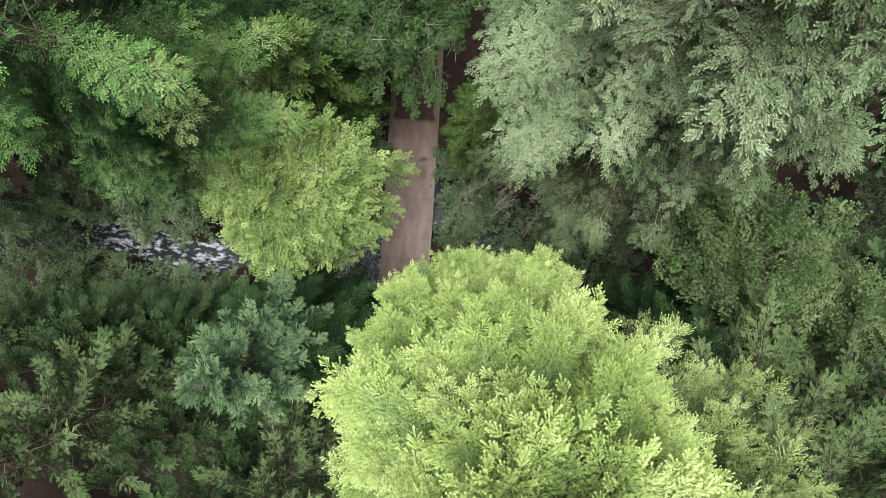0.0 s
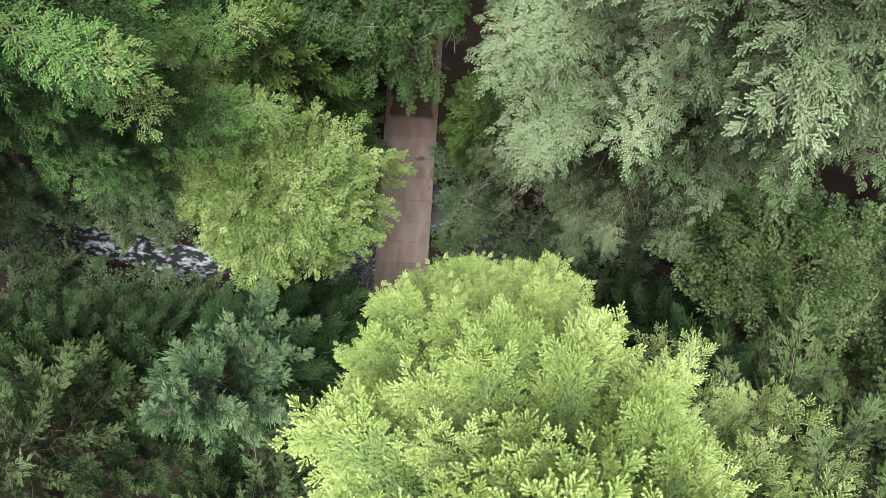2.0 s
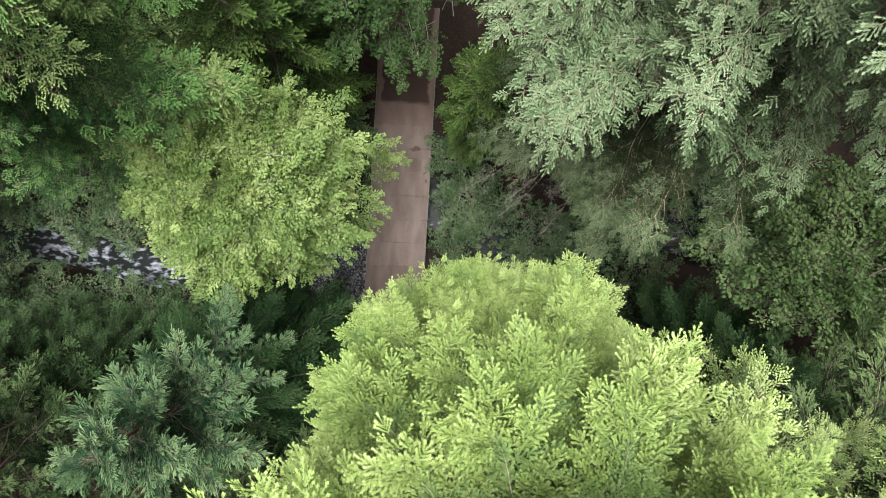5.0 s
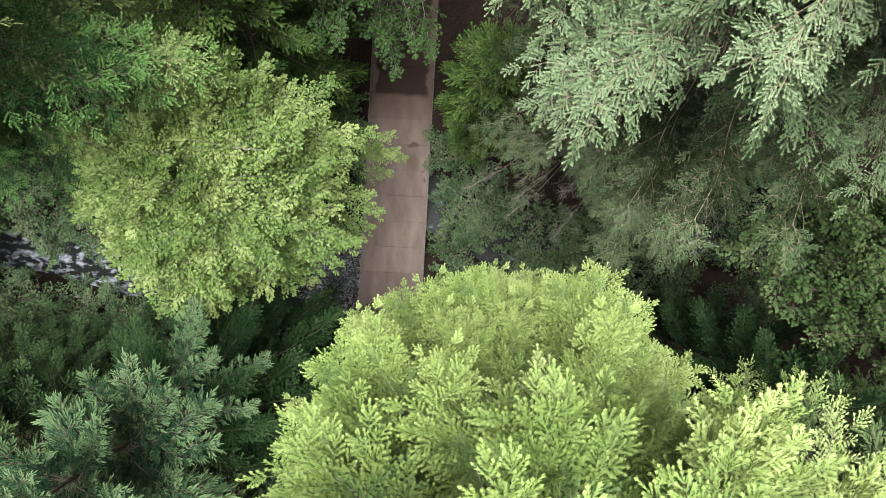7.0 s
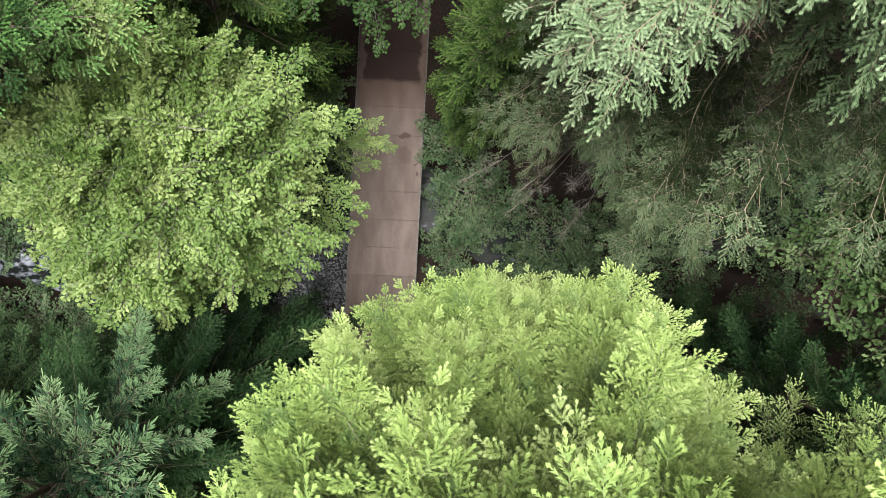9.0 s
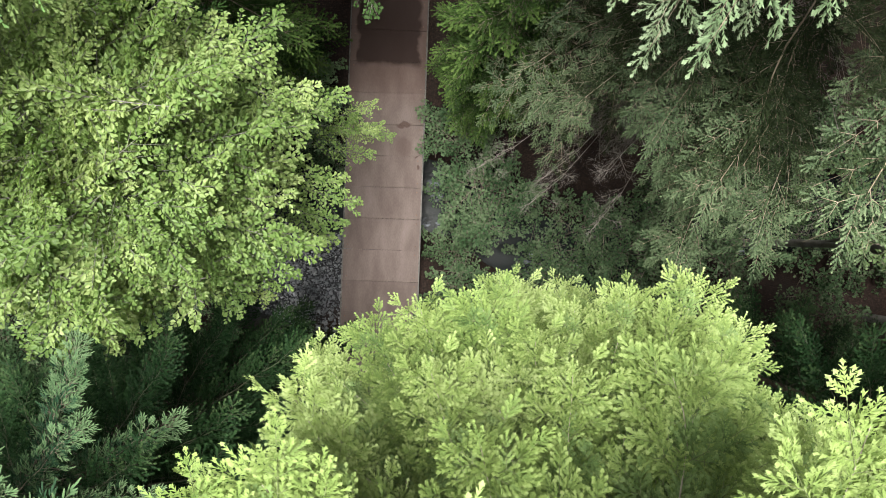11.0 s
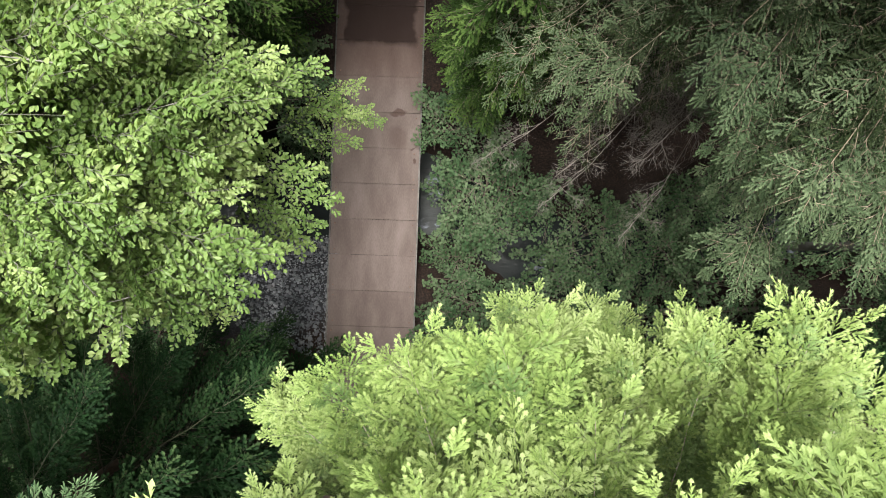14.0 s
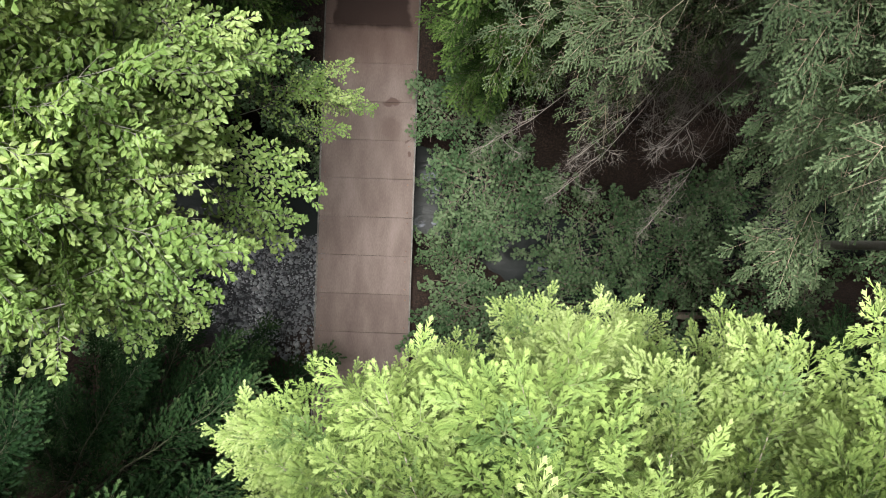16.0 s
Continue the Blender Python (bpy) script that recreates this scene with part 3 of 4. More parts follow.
def conifer(name, label, x, y, apex, reach, branches, count, seed, low=0.15, radius=0.17, rise=(-12, 38), group="conifers", dead_count=0, dead_set=(), face=None, side_reach=lambda az: 1.0, upper=None, lean_low=0.85, sides=None, extra=(), tier=0.6, lobes=0.2):
    """A conifer: trunk, and branches in a loose spiral. reach(z) is the crown's half width at the height z (world).
    face: (azimuth, half angle) keeps to one side where trees crowd each other on the other."""
    rng = np.random.default_rng(seed)
    g = ground_height(x, y)
    height = apex - g
    tree = empty(name, x, y, g, label, "tree", group)
    me, pts = trunk_mesh("trunk", height * 0.93, radius * 0.8, BARK, seed)
    part("trunk", me, tree)
    z_low = g + height * low
    for i in range(count):
        u = ((i + rng.uniform(0.1, 0.9)) / count) ** lean_low
        z = z_low + (apex - 0.25 - z_low) * u
        z += (round(z / tier) * tier - z) * 0.8
        az = i * 2.39996 + rng.normal(0, 0.25)
        if face is not None and i % 8:
            az = radians(face[0] + face[1] * (2 * ((i * 0.618034) % 1) - 1)) + rng.normal(0, 0.06)
        want = max(0.25, reach(z) * rng.uniform(0.84, 1.04) * side_reach(az) * (1 + lobes * noise.noise(Vector((math.cos(az) * reach(z) * 1.1, math.sin(az) * reach(z) * 1.1, z * 0.9 + seed)))))
        el = rise[0] + (rise[1] - rise[0]) * u ** 1.6 + rng.normal(0, 6)
        span = want / max(0.6, math.cos(radians(el)))
        kinds = upper[1] if upper and z > upper[0] else branches
        if sides and sides[2] < z < sides[4] and math.cos(az - radians(sides[0])) > math.cos(radians(sides[1])):
            kinds = sides[3]
        near = sorted(kinds, key=lambda b: abs(math.log(b[0] / span)))[:2]
        L, data = near[rng.integers(2)]
        k = min(1.4, max(0.6, span / L))
        c = np.interp(z - g, pts[:, 2], pts[:, 0]), np.interp(z - g, pts[:, 2], pts[:, 1])
        m = Matrix.Translation((c[0], c[1], z - g - math.sin(radians(el)) * want * 0.5)) @ Euler((0, 0, az)).to_matrix().to_4x4() @ Euler((rng.normal(0, 0.28), -radians(el), 0)).to_matrix().to_4x4() @ Matrix.Diagonal((k, k, k, 1))
        part("branch", data, tree, "", m)
    for z, turn, el, L, kinds in extra:
        size, data = kinds[int(abs(turn)) % len(kinds)]
        part("branch", data, tree, "", Matrix.Translation((0, 0, z - g)) @ Euler((0, -radians(el), radians(turn))).to_matrix().to_4x4() @ Matrix.Scale(L / size, 4))
    for i in range(dead_count):
        L, data = dead_set[rng.integers(len(dead_set))]
        z = g + height * rng.uniform(0.2, 0.36)
        az = radians(face[0] + rng.uniform(8, 34)) if face else rng.uniform(0, 2 * math.pi)
        m = Matrix.Translation((0, 0, z - g)) @ Euler((0, -radians(rng.uniform(-28, 0)), az)).to_matrix().to_4x4() @ Matrix.Scale(reach(z) / L * rng.uniform(0.6, 1.05), 4)
        part("dead_branch", data, tree, "bare grey dead branch", m)
    return tree


# ---------------------------------------------------------------- leafy branches
def leaves(soup, base, way, normal, size, slot, ratio=0.62, fold=0.18, kite=False):
    """Ovate leaves folded along the midrib."""
    n = len(base)
    side = unit(np.cross(normal, way))
    normal = np.cross(way, side)
    L, W = size[:, None], size[:, None] * ratio / 2
    lift = normal * L * fold
    if kite:
        v = np.stack([base, base + way * L * 0.55 + side * W + lift, base + way * L, base + way * L * 0.55 - side * W + lift], 1)
        f = np.array([[0, 1, 2], [0, 2, 3]])
        soup.add(v.reshape(-1, 3), (np.arange(n)[:, None, None] * 4 + f[None]).reshape(-1, 3), slot)
        return
    v = np.stack([base, base + way * L * 0.5 + side * W + lift, base + way * L - normal * L * 0.06, base + way * L * 0.5 - side * W + lift,
                  base + way * L * 0.82 + side * W * 0.6 + lift * 0.5, base + way * L * 0.82 - side * W * 0.6 + lift * 0.5], 1)
    f = np.array([[0, 1, 2], [1, 4, 2], [0, 2, 3], [2, 5, 3]])
    soup.add(v.reshape(-1, 3), (np.arange(n)[:, None, None] * 6 + f[None]).reshape(-1, 3), slot)


def leafy_branch(name, seed, length, mats, leaf=0.065, count=150, twigs=12, spread=0.45, droop=0.15, flat=0.55, ratio=0.62, tuft=3, kite=False):
    """A leafy branch end along +x; slots: bark, leaves."""
    rng = np.random.default_rng(seed)
    s = Soup()
    t = np.linspace(0, 1, 7)
    bend = rng.normal(0, 0.12)
    main = np.stack([t * length, bend * length * t ** 2, length * (0.10 * t - droop * t ** 2)], 1)
    s.tube(main, np.linspace(0.0035 + 0.002 * length, 0.0012, 7), 4, 0)
    base, way, nor, size = [], [], [], []
    per = max(2, count // twigs)
    for i in range(twigs):
        u = 0.15 + 0.85 * (i + rng.uniform(0, 0.8)) / twigs
        p0 = np.array([np.interp(u, t, main[:, k]) for k in range(3)])
        sg = 1 if i % 2 else -1
        a = rng.uniform(0.45, 1.15) * (1 - 0.5 * u)
        d = unit(np.array([math.cos(a), sg * math.sin(a), rng.normal(0.05, 0.28)]))
        ll = spread * length * (1.1 - 0.7 * u) * rng.uniform(0.6, 1.15)
        v = np.linspace(0, 1, 4)
        pts = p0 + d * (v * ll)[:, None] - np.array([0, 0, droop]) * (v ** 2 * ll)[:, None]
        s.tube(pts, np.linspace(0.0022, 0.0008, 4), 3, 0)
        for j in range(per):
            w = (j + 0.6) / per
            q = p0 + d * (w * ll) - np.array([0, 0, droop]) * (w * w * ll)
            sd = unit(np.cross([0, 0, 1], d)) * (1 if j % 2 else -1)
            wy = unit(d * rng.uniform(0.2, 0.9) + sd * rng.uniform(0.3, 1.0) + rng.normal(0, 0.25, 3) - np.array([0, 0, 0.15]))
            base.append(q + wy * 0.012); way.append(wy)
            nor.append(unit(np.array([0, 0, 1.0]) + rng.normal(0, flat, 3)))
            size.append(leaf * rng.uniform(0.6, 1.2) * (1 - 0.2 * (w > 0.85)))
        for j in range(tuft):
            wy = unit(d + rng.normal(0, 0.5, 3))
            base.append(p0 + d * ll - np.array([0, 0, droop * ll])); way.append(wy)
            nor.append(unit(np.array([0, 0, 1.0]) + rng.normal(0, flat, 3))); size.append(leaf * rng.uniform(0.6, 1.0))
    leaves(s, np.array(base), np.array(way), np.array(nor), np.array(size), 1, ratio, 0.18, kite)
    return s.mesh(name, mats)


def broadleaf(name, label, x, y, centre, radii, branches, count, seed, bark=GREY_BARK, radius=0.09, group="broadleaf trees", limbs=7, extra=(), under=-0.35, fill=0.6, holes=-0.34, keep=lambda x, y: True):
    """A broadleaved tree: trunk, limbs rising into the crown, leafy branches over an uneven dome. centre, radii: the crown in world metres."""
    rng = np.random.default_rng(seed)
    g = ground_height(x, y)
    tree = empty(name, x, y, g, label, "tree", group)
    c = Vector((centre[0] - x, centre[1] - y, centre[2] - g))
    s = Soup()
    v = np.linspace(0, 1, 10)[:, None]
    top = np.array(c) * np.array([0.8, 0.8, 1.0])
    spine = np.array([0, 0, -0.15]) + v ** 1.6 * np.array([top[0], top[1], 0]) + v * np.array([0, 0, top[2]]) + np.sin(v * 7 + seed) * 0.05 * v
    s.tube(spine, np.linspace(radius, radius * 0.3, 10), 9, 0)
    part("trunk", s.mesh("trunk", [bark], True), tree)
    for i in range(limbs):
        az, el = i * 2.4 + rng.normal(0, 0.3), rng.uniform(-0.1, 0.9)
        end = np.array(c) + np.array(radii) * 0.42 * np.array([math.cos(az) * math.cos(el), math.sin(az) * math.cos(el), math.sin(el)])
        a = spine[rng.integers(4, 9)]
        w = np.linspace(0, 1, 7)[:, None]
        pts = a + (end - a) * w + np.array([0, 0, 0.25]) * np.sin(w * math.pi) + np.cumsum(rng.normal(0, 0.03, (7, 3)), 0) * w
        s = Soup()
        s.tube(pts, np.linspace(radius * 0.3, 0.004, 7), 6, 0)
        part("limb", s.mesh("limb", [bark], True), tree)
    for i in range(count):
        sz = under + (1 - under) * (i + 0.5) / count
        az = i * 2.39996 + rng.normal(0, 0.3)
        cz = math.sqrt(max(0, 1 - sz * sz))
        n = Vector((math.cos(az) * cz, math.sin(az) * cz, sz))
        lump = fill + 0.34 * noise.noise(Vector(n) * 1.9 + Vector((seed, 0, 0))) + rng.uniform(-0.45, 0.14)
        lump = min(max(lump, 0.42), 1.08) if i % 4 else rng.uniform(0.2, 0.62)
        p = c + Vector((n.x * radii[0], n.y * radii[1], n.z * radii[2])) * lump
        if noise.noise(p * 1.5 + Vector((0, seed, 0))) < holes or not keep(p.x + x, p.y + y):
            continue
        L, data = branches[rng.integers(len(branches))]
        el = 0.1 + 0.55 * sz + rng.normal(0, 0.15)
        k = rng.uniform(0.8, 1.25)
        m = Matrix.Translation(p) @ Euler((0, 0, az + rng.normal(0, 1.1))).to_matrix().to_4x4() @ Euler((rng.normal(0, 0.3), -el, 0)).to_matrix().to_4x4() @ Matrix.Scale(k, 4) @ Matrix.Translation((-0.5 * L, 0, 0))
        part("branch", data, tree, "", m)
    for px, py, pz, az, el, k in extra:
        L, data = branches[rng.integers(len(branches))]
        m = Matrix.Translation((px - x, py - y, pz - g)) @ Euler((0, 0, radians(az))).to_matrix().to_4x4() @ Euler((0, -radians(el), 0)).to_matrix().to_4x4() @ Matrix.Scale(k, 4)
        part("branch", data, tree, "", m)
    return tree


def shrub(name, label, x, y, height, spread, branches, count, seed, group="shrubs"):
    """Canes from one rootstock, arching out, leafy along their length."""
    rng = np.random.default_rng(seed)
    g = ground_height(x, y)
    bush = empty(name, x, y, g, label, "shrub", group)
    for i in range(count):
        az, r = i * 2.39996 + rng.normal(0, 0.3), spread * math.sqrt((i + 0.5) / count)
        h = height * (1 - 0.45 * (r / spread) ** 2) * rng.uniform(0.7, 1.1)
        L, data = branches[rng.integers(len(branches))]
        p = Vector((r * math.cos(az) * 0.8, r * math.sin(az) * 0.8, h * 0.86))
        m = Matrix.Translation(p) @ Euler((0, 0, az + rng.normal(0, 1.3))).to_matrix().to_4x4() @ Euler((rng.normal(0, 0.3), -rng.uniform(-0.1, 0.5), 0)).to_matrix().to_4x4() @ Matrix.Scale(rng.uniform(0.75, 1.15), 4) @ Matrix.Translation((-0.4 * L, 0, 0))
        part("branch", data, bush, "", m)
        if i % 4 == 0:
            w = np.linspace(0, 1, 6)[:, None]
            pts = np.array([p.x * 0.1, p.y * 0.1, -0.1]) * (1 - w) + np.array(p) * w + np.array([0, 0, 0.2]) * np.sin(w * math.pi)
            s = Soup()
            s.tube(pts, np.linspace(0.014, 0.005, 6), 5, 0)
            part("cane", s.mesh("cane", [TWIG], True), bush)
    return bush


# ---------------------------------------------------------------- ground and creek
CREEK = ((-60, -4.0), (-14, -1.5), (-9.5, -1.2), (-6.8, -1.75), (-4.9, -1.2), (-3.2, 0.3), (-2.2, 0.9), (0, 0.85), (1.3, 0.5), (2.6, -0.3), (4.2, -0.75), (6.5, 0.2), (10, 0.6), (60, 4.0))


def creek_y(x):
    return float(np.interp(x, [c[0] for c in CREEK], [c[1] for c in CREEK]))


def ground_height(x, y):
    d = y - creek_y(x)
    bar = math.exp(-((x + 2.0) / 1.5) ** 2) if d < 0 else 0.0
    half = 0.3 if x < -4.5 else 0.55
    run = 1.2 + 1.9 * bar
    k = min(1.0, max(0.0, (abs(d) - half) / run))
    k = k * k * (3 - 2 * k)
    rise = 1.5 - 0.25 * bar
    z = WATER_Z - 0.18 + k * rise
    far = max(0.0, abs(d) - 4.0)
    z += 0.10 * noise.noise(Vector((x * 0.5, y * 0.5, 0.3))) * (0.3 + k) + 0.03 * noise.noise(Vector((x * 2.3, y * 2.3, 1.3))) + 0.03 * far
    if abs(x) < 1.6 and abs(y) > 4.2:
        z = z + (-0.12 - z) * min(1.0, (abs(y) - 4.2) / 1.2) * min(1.0, (1.6 - abs(x)) / 0.6)
    return z


def build_ground():
    n = 140
    u = np.linspace(-1, 1, n)
    axis = 16 * u + 500 * np.sign(u) * np.abs(u) ** 9
    verts = [(a, b, ground_height(a, b)) for b in axis for a in axis]
    i, j = np.meshgrid(np.arange(n - 1), np.arange(n - 1), indexing="ij")
    p = (i * n + j).ravel()
    f = np.concatenate([np.stack([p, p + 1, p + n + 1], 1), np.stack([p, p + n + 1, p + n], 1)])
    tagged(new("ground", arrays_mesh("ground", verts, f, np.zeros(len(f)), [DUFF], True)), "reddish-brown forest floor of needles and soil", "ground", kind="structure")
    xs = np.linspace(-30, 30, 160)
    verts, f = [], []
    for k, x in enumerate(xs):
        yc = creek_y(x)
        for q in range(7):
            verts.append((x, yc - 1.5 + q * 0.5, WATER_Z + 0.012 * noise.noise(Vector((x * 2, q * 1.0, 0)))))
        if k:
            for q in range(6):
                a = (k - 1) * 7 + q
                f += [(a, a + 7, a + 8), (a, a + 8, a + 1)]
    tagged(new("water", arrays_mesh("water", verts, f, np.zeros(len(f)), [WATER], True)), "shallow dark creek with pale riffles among stones", "water", kind="structure")


build_ground()


# ---------------------------------------------------------------- footbridge
def bevel_box(sx, sy, sz, bevel, mat, name):
    bm = bmesh.new()
    bmesh.ops.create_cube(bm, size=1, matrix=Matrix.Diagonal((sx, sy, sz, 1)))
    bmesh.ops.bevel(bm, geom=bm.edges[:], offset=bevel, segments=1, affect="EDGES")
    me = bpy.data.meshes.new(name)
    bm.to_mesh(me); bm.free()
    me.materials.append(mat)
    return me


def build_bridge():
    bridge = empty("footbridge", 0, 0, -0.2, "narrow footbridge decked with worn brown boards and metal edging", "bridge")
    pitch, first, last = 0.612, -9, 9
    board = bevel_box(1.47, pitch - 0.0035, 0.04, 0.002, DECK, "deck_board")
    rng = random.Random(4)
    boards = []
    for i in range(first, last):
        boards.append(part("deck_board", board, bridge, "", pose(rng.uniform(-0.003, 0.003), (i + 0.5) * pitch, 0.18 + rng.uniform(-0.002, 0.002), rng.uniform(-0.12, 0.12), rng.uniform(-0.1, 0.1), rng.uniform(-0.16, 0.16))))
    span = (last - first) * pitch
    for sx in (-1, 1):
        # angle-iron edging: a flat lip on the boards and a drop outside them
        bm = bmesh.new()
        prof = [(0.004, 0.026), (0.027, 0.026), (0.027, -0.06), (0.022, -0.06), (0.022, 0.020), (0.004, 0.020)]
        rings = [[bm.verts.new((sx * (0.732 + a), yy, 0.19 + b)) for a, b in prof] for yy in (-span / 2, span / 2)]
        for k in range(6):
            bm.faces.new((rings[0][k], rings[0][(k + 1) % 6], rings[1][(k + 1) % 6], rings[1][k]))
        bm.faces.new(rings[0]); bm.faces.new(rings[1][::-1])
        bmesh.ops.recalc_face_normals(bm, faces=bm.faces[:])
        me = bpy.data.meshes.new("edge_strip"); bm.to_mesh(me); bm.free(); me.materials.append(EDGE)
        part("edge_strip", me, bridge, "thin galvanised metal edge strip")
    beam = bevel_box(0.16, span, 0.32, 0.01, TIMBER, "beam")
    for x in (-0.5, 0.5):
        part("beam", beam, bridge, "dark timber bearer beam", pose(x, 0, 0.0))
    sill = bevel_box(1.7, 0.3, 0.3, 0.015, TIMBER, "sill")
    for yy in (-span / 2 + 0.2, span / 2 - 0.2):
        part("sill", sill, bridge, "", pose(0, yy, -0.3))
    bolt = bpy.data.meshes.new("bolt")
    bm = bmesh.new()
    bmesh.ops.create_cone(bm, cap_ends=True, segments=8, radius1=0.014, radius2=0.011, depth=0.01)
    bm.to_mesh(bm_mesh := bolt); bm.free()
    bolt.materials.append(RUST)
    for i in range(first, last):
        for x in (-0.66, 0.66):
            for off in (-0.085, 0.085):
                k = i - first if off > 0 else i - first - 1
                if k >= 0:
                    part("bolt", bolt, boards[k], "", pose(x + rng.uniform(-0.01, 0.01), off - math.copysign(pitch / 2, off), 0.024))
    return bridge


build_bridge()


# ---------------------------------------------------------------- branch kinds
FIR = branch_set("branch", 11, [GREEN_TWIG, FIR_OLD, FIR_NEW, PALE_TWIG], (1.2, 2.1, 3.1), 2, fingers=True, lat_step=0.11, young=0.5, droop=0.03, arch=(-0.02, -0.02), bare=0.55, lat_max=0.42, lat_angle=60, sub_step=0.075, sub_len=0.1, sub_angle=48, k=3, needle=0.066, width=0.033, needle_angle=0.72, fluff=0.2, blunt=0.25, needles=4)
FIR_TOP = branch_set("branch", 13, [GREEN_TWIG, FIR_OLD, FIR_NEW, PALE_TWIG], (0.7, 1.3, 2.1, 3.1), 2, fingers=True, lat_step=0.11, young=0.5, droop=0.03, arch=(-0.02, -0.02), bare=0.5, lat_max=0.48, lat_angle=60, sub_step=0.08, sub_len=0.12, sub_angle=48, k=3, needle=0.072, width=0.033, needle_angle=0.75, fluff=0.2, blunt=0.25, needles=4)
PALE_FIR = branch_set("branch", 15, [TWIG, PALE_OLD, PALE_NEW], (0.8, 1.6, 2.6), 1, fingers=True, lat_step=0.17, young=0.4, droop=0.0, arch=(0.02, 0.0), bare=0.4, lat_max=0.62, sub_step=0.14, sub_len=0.18, sub_angle=44, k=4, needle=0.08, width=0.026, needle_angle=0.75, fluff=0.22, blunt=0.35, needles=3)
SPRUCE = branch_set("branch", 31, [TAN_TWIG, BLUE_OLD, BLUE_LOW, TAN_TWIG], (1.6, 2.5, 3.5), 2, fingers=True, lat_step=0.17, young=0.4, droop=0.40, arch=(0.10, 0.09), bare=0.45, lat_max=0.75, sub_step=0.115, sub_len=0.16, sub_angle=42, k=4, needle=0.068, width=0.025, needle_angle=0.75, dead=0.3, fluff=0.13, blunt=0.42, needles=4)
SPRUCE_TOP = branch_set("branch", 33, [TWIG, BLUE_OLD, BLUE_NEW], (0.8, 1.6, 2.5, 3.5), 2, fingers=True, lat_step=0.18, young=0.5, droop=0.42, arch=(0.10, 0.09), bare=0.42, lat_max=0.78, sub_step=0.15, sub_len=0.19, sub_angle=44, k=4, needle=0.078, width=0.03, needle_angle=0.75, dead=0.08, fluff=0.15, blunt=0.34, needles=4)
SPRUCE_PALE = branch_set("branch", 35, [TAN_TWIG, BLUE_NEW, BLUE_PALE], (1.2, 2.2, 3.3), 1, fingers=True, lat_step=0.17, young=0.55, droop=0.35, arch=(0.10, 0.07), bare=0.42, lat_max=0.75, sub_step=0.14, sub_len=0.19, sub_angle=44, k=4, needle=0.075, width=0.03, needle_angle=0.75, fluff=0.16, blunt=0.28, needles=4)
SPRUCE_FAR = branch_set("branch", 37, [TWIG, BLUE_OLD, BLUE_LOW], (1.2, 2.2, 3.2), 1, fingers=True, lat_step=0.19, young=0.5, droop=0.40, arch=(0.10, 0.09), bare=0.42, lat_max=0.75, sub_step=0.15, sub_len=0.19, k=3, needle=0.08, width=0.03, needle_angle=0.75, fluff=0.2, blunt=0.42)
HEMLOCK = branch_set("branch", 51, [TWIG, HEM_OLD, HEM_NEW], (0.8, 1.7, 2.8), 2, fingers=True, lat_step=0.17, sub_step=0.15, sub_len=0.17, sub_angle=42, young=0.42, droop=0.14, arch=(0.08, 0.06), bare=0.2, lat_max=0.75, k=3, needle=0.085, width=0.03, needle_angle=0.75, fluff=0.11, blunt=0.34, needles=3)
RIDGE = branch_set("branch", 53, [TWIG, HEM_NEW, PALE_OLD], (3.0,), 2, fingers=True, lat_step=0.15, sub_step=0.13, sub_len=0.17, sub_angle=44, young=0.16, droop=0.3, arch=(0.10, 0.05), bare=0.3, lat_max=0.55, k=3, needle=0.085, width=0.03, needle_angle=0.75, fluff=0.12, blunt=0.3, needles=3)
# hemlock boughs with pale new growth, coloured lighter to look lit from above
LIT_HEM = branch_set("branch", 52, [TWIG, HEM_NEW, PALE_OLD], (1.7, 2.8), 1, fingers=True, lat_step=0.17, sub_step=0.15, sub_len=0.17, sub_angle=42, young=0.42, droop=0.14, arch=(0.08, 0.06), bare=0.2, lat_max=0.75, k=3, needle=0.085, width=0.03, needle_angle=0.75, fluff=0.11, blunt=0.34, needles=3)
PLUME = branch_set("branch", 55, [TWIG, PLUME_OLD, PLUME_NEW], (0.8, 1.6, 2.6), 2, fingers=True, lat_step=0.12, lat_angle=50, sub_step=0.125, sub_len=0.13, sub_angle=34, young=0.5, droop=0.08, arch=(0.22, 0.10), bare=0.2, lat_max=0.38, k=3, needle=0.08, width=0.015, needle_angle=0.5, fluff=0.1, blunt=0.6)
# boughs in the shade-darkened hemlock colours, for understory and deep wood
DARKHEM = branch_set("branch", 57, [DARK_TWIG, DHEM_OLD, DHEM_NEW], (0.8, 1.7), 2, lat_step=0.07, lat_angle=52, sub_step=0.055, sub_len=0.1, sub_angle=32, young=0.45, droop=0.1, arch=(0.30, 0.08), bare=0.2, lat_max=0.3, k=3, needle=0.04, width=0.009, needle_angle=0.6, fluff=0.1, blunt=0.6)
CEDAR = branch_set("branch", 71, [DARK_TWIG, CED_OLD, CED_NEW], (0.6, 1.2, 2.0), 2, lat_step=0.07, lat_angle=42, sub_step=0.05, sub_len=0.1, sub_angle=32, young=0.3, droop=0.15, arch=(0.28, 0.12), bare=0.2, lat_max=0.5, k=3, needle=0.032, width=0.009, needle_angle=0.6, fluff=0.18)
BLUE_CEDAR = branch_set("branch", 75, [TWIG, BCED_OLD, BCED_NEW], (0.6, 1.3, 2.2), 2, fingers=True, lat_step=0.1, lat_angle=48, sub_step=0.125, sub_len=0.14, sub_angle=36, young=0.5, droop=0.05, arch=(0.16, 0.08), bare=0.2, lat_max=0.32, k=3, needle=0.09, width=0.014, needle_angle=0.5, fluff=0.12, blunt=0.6)
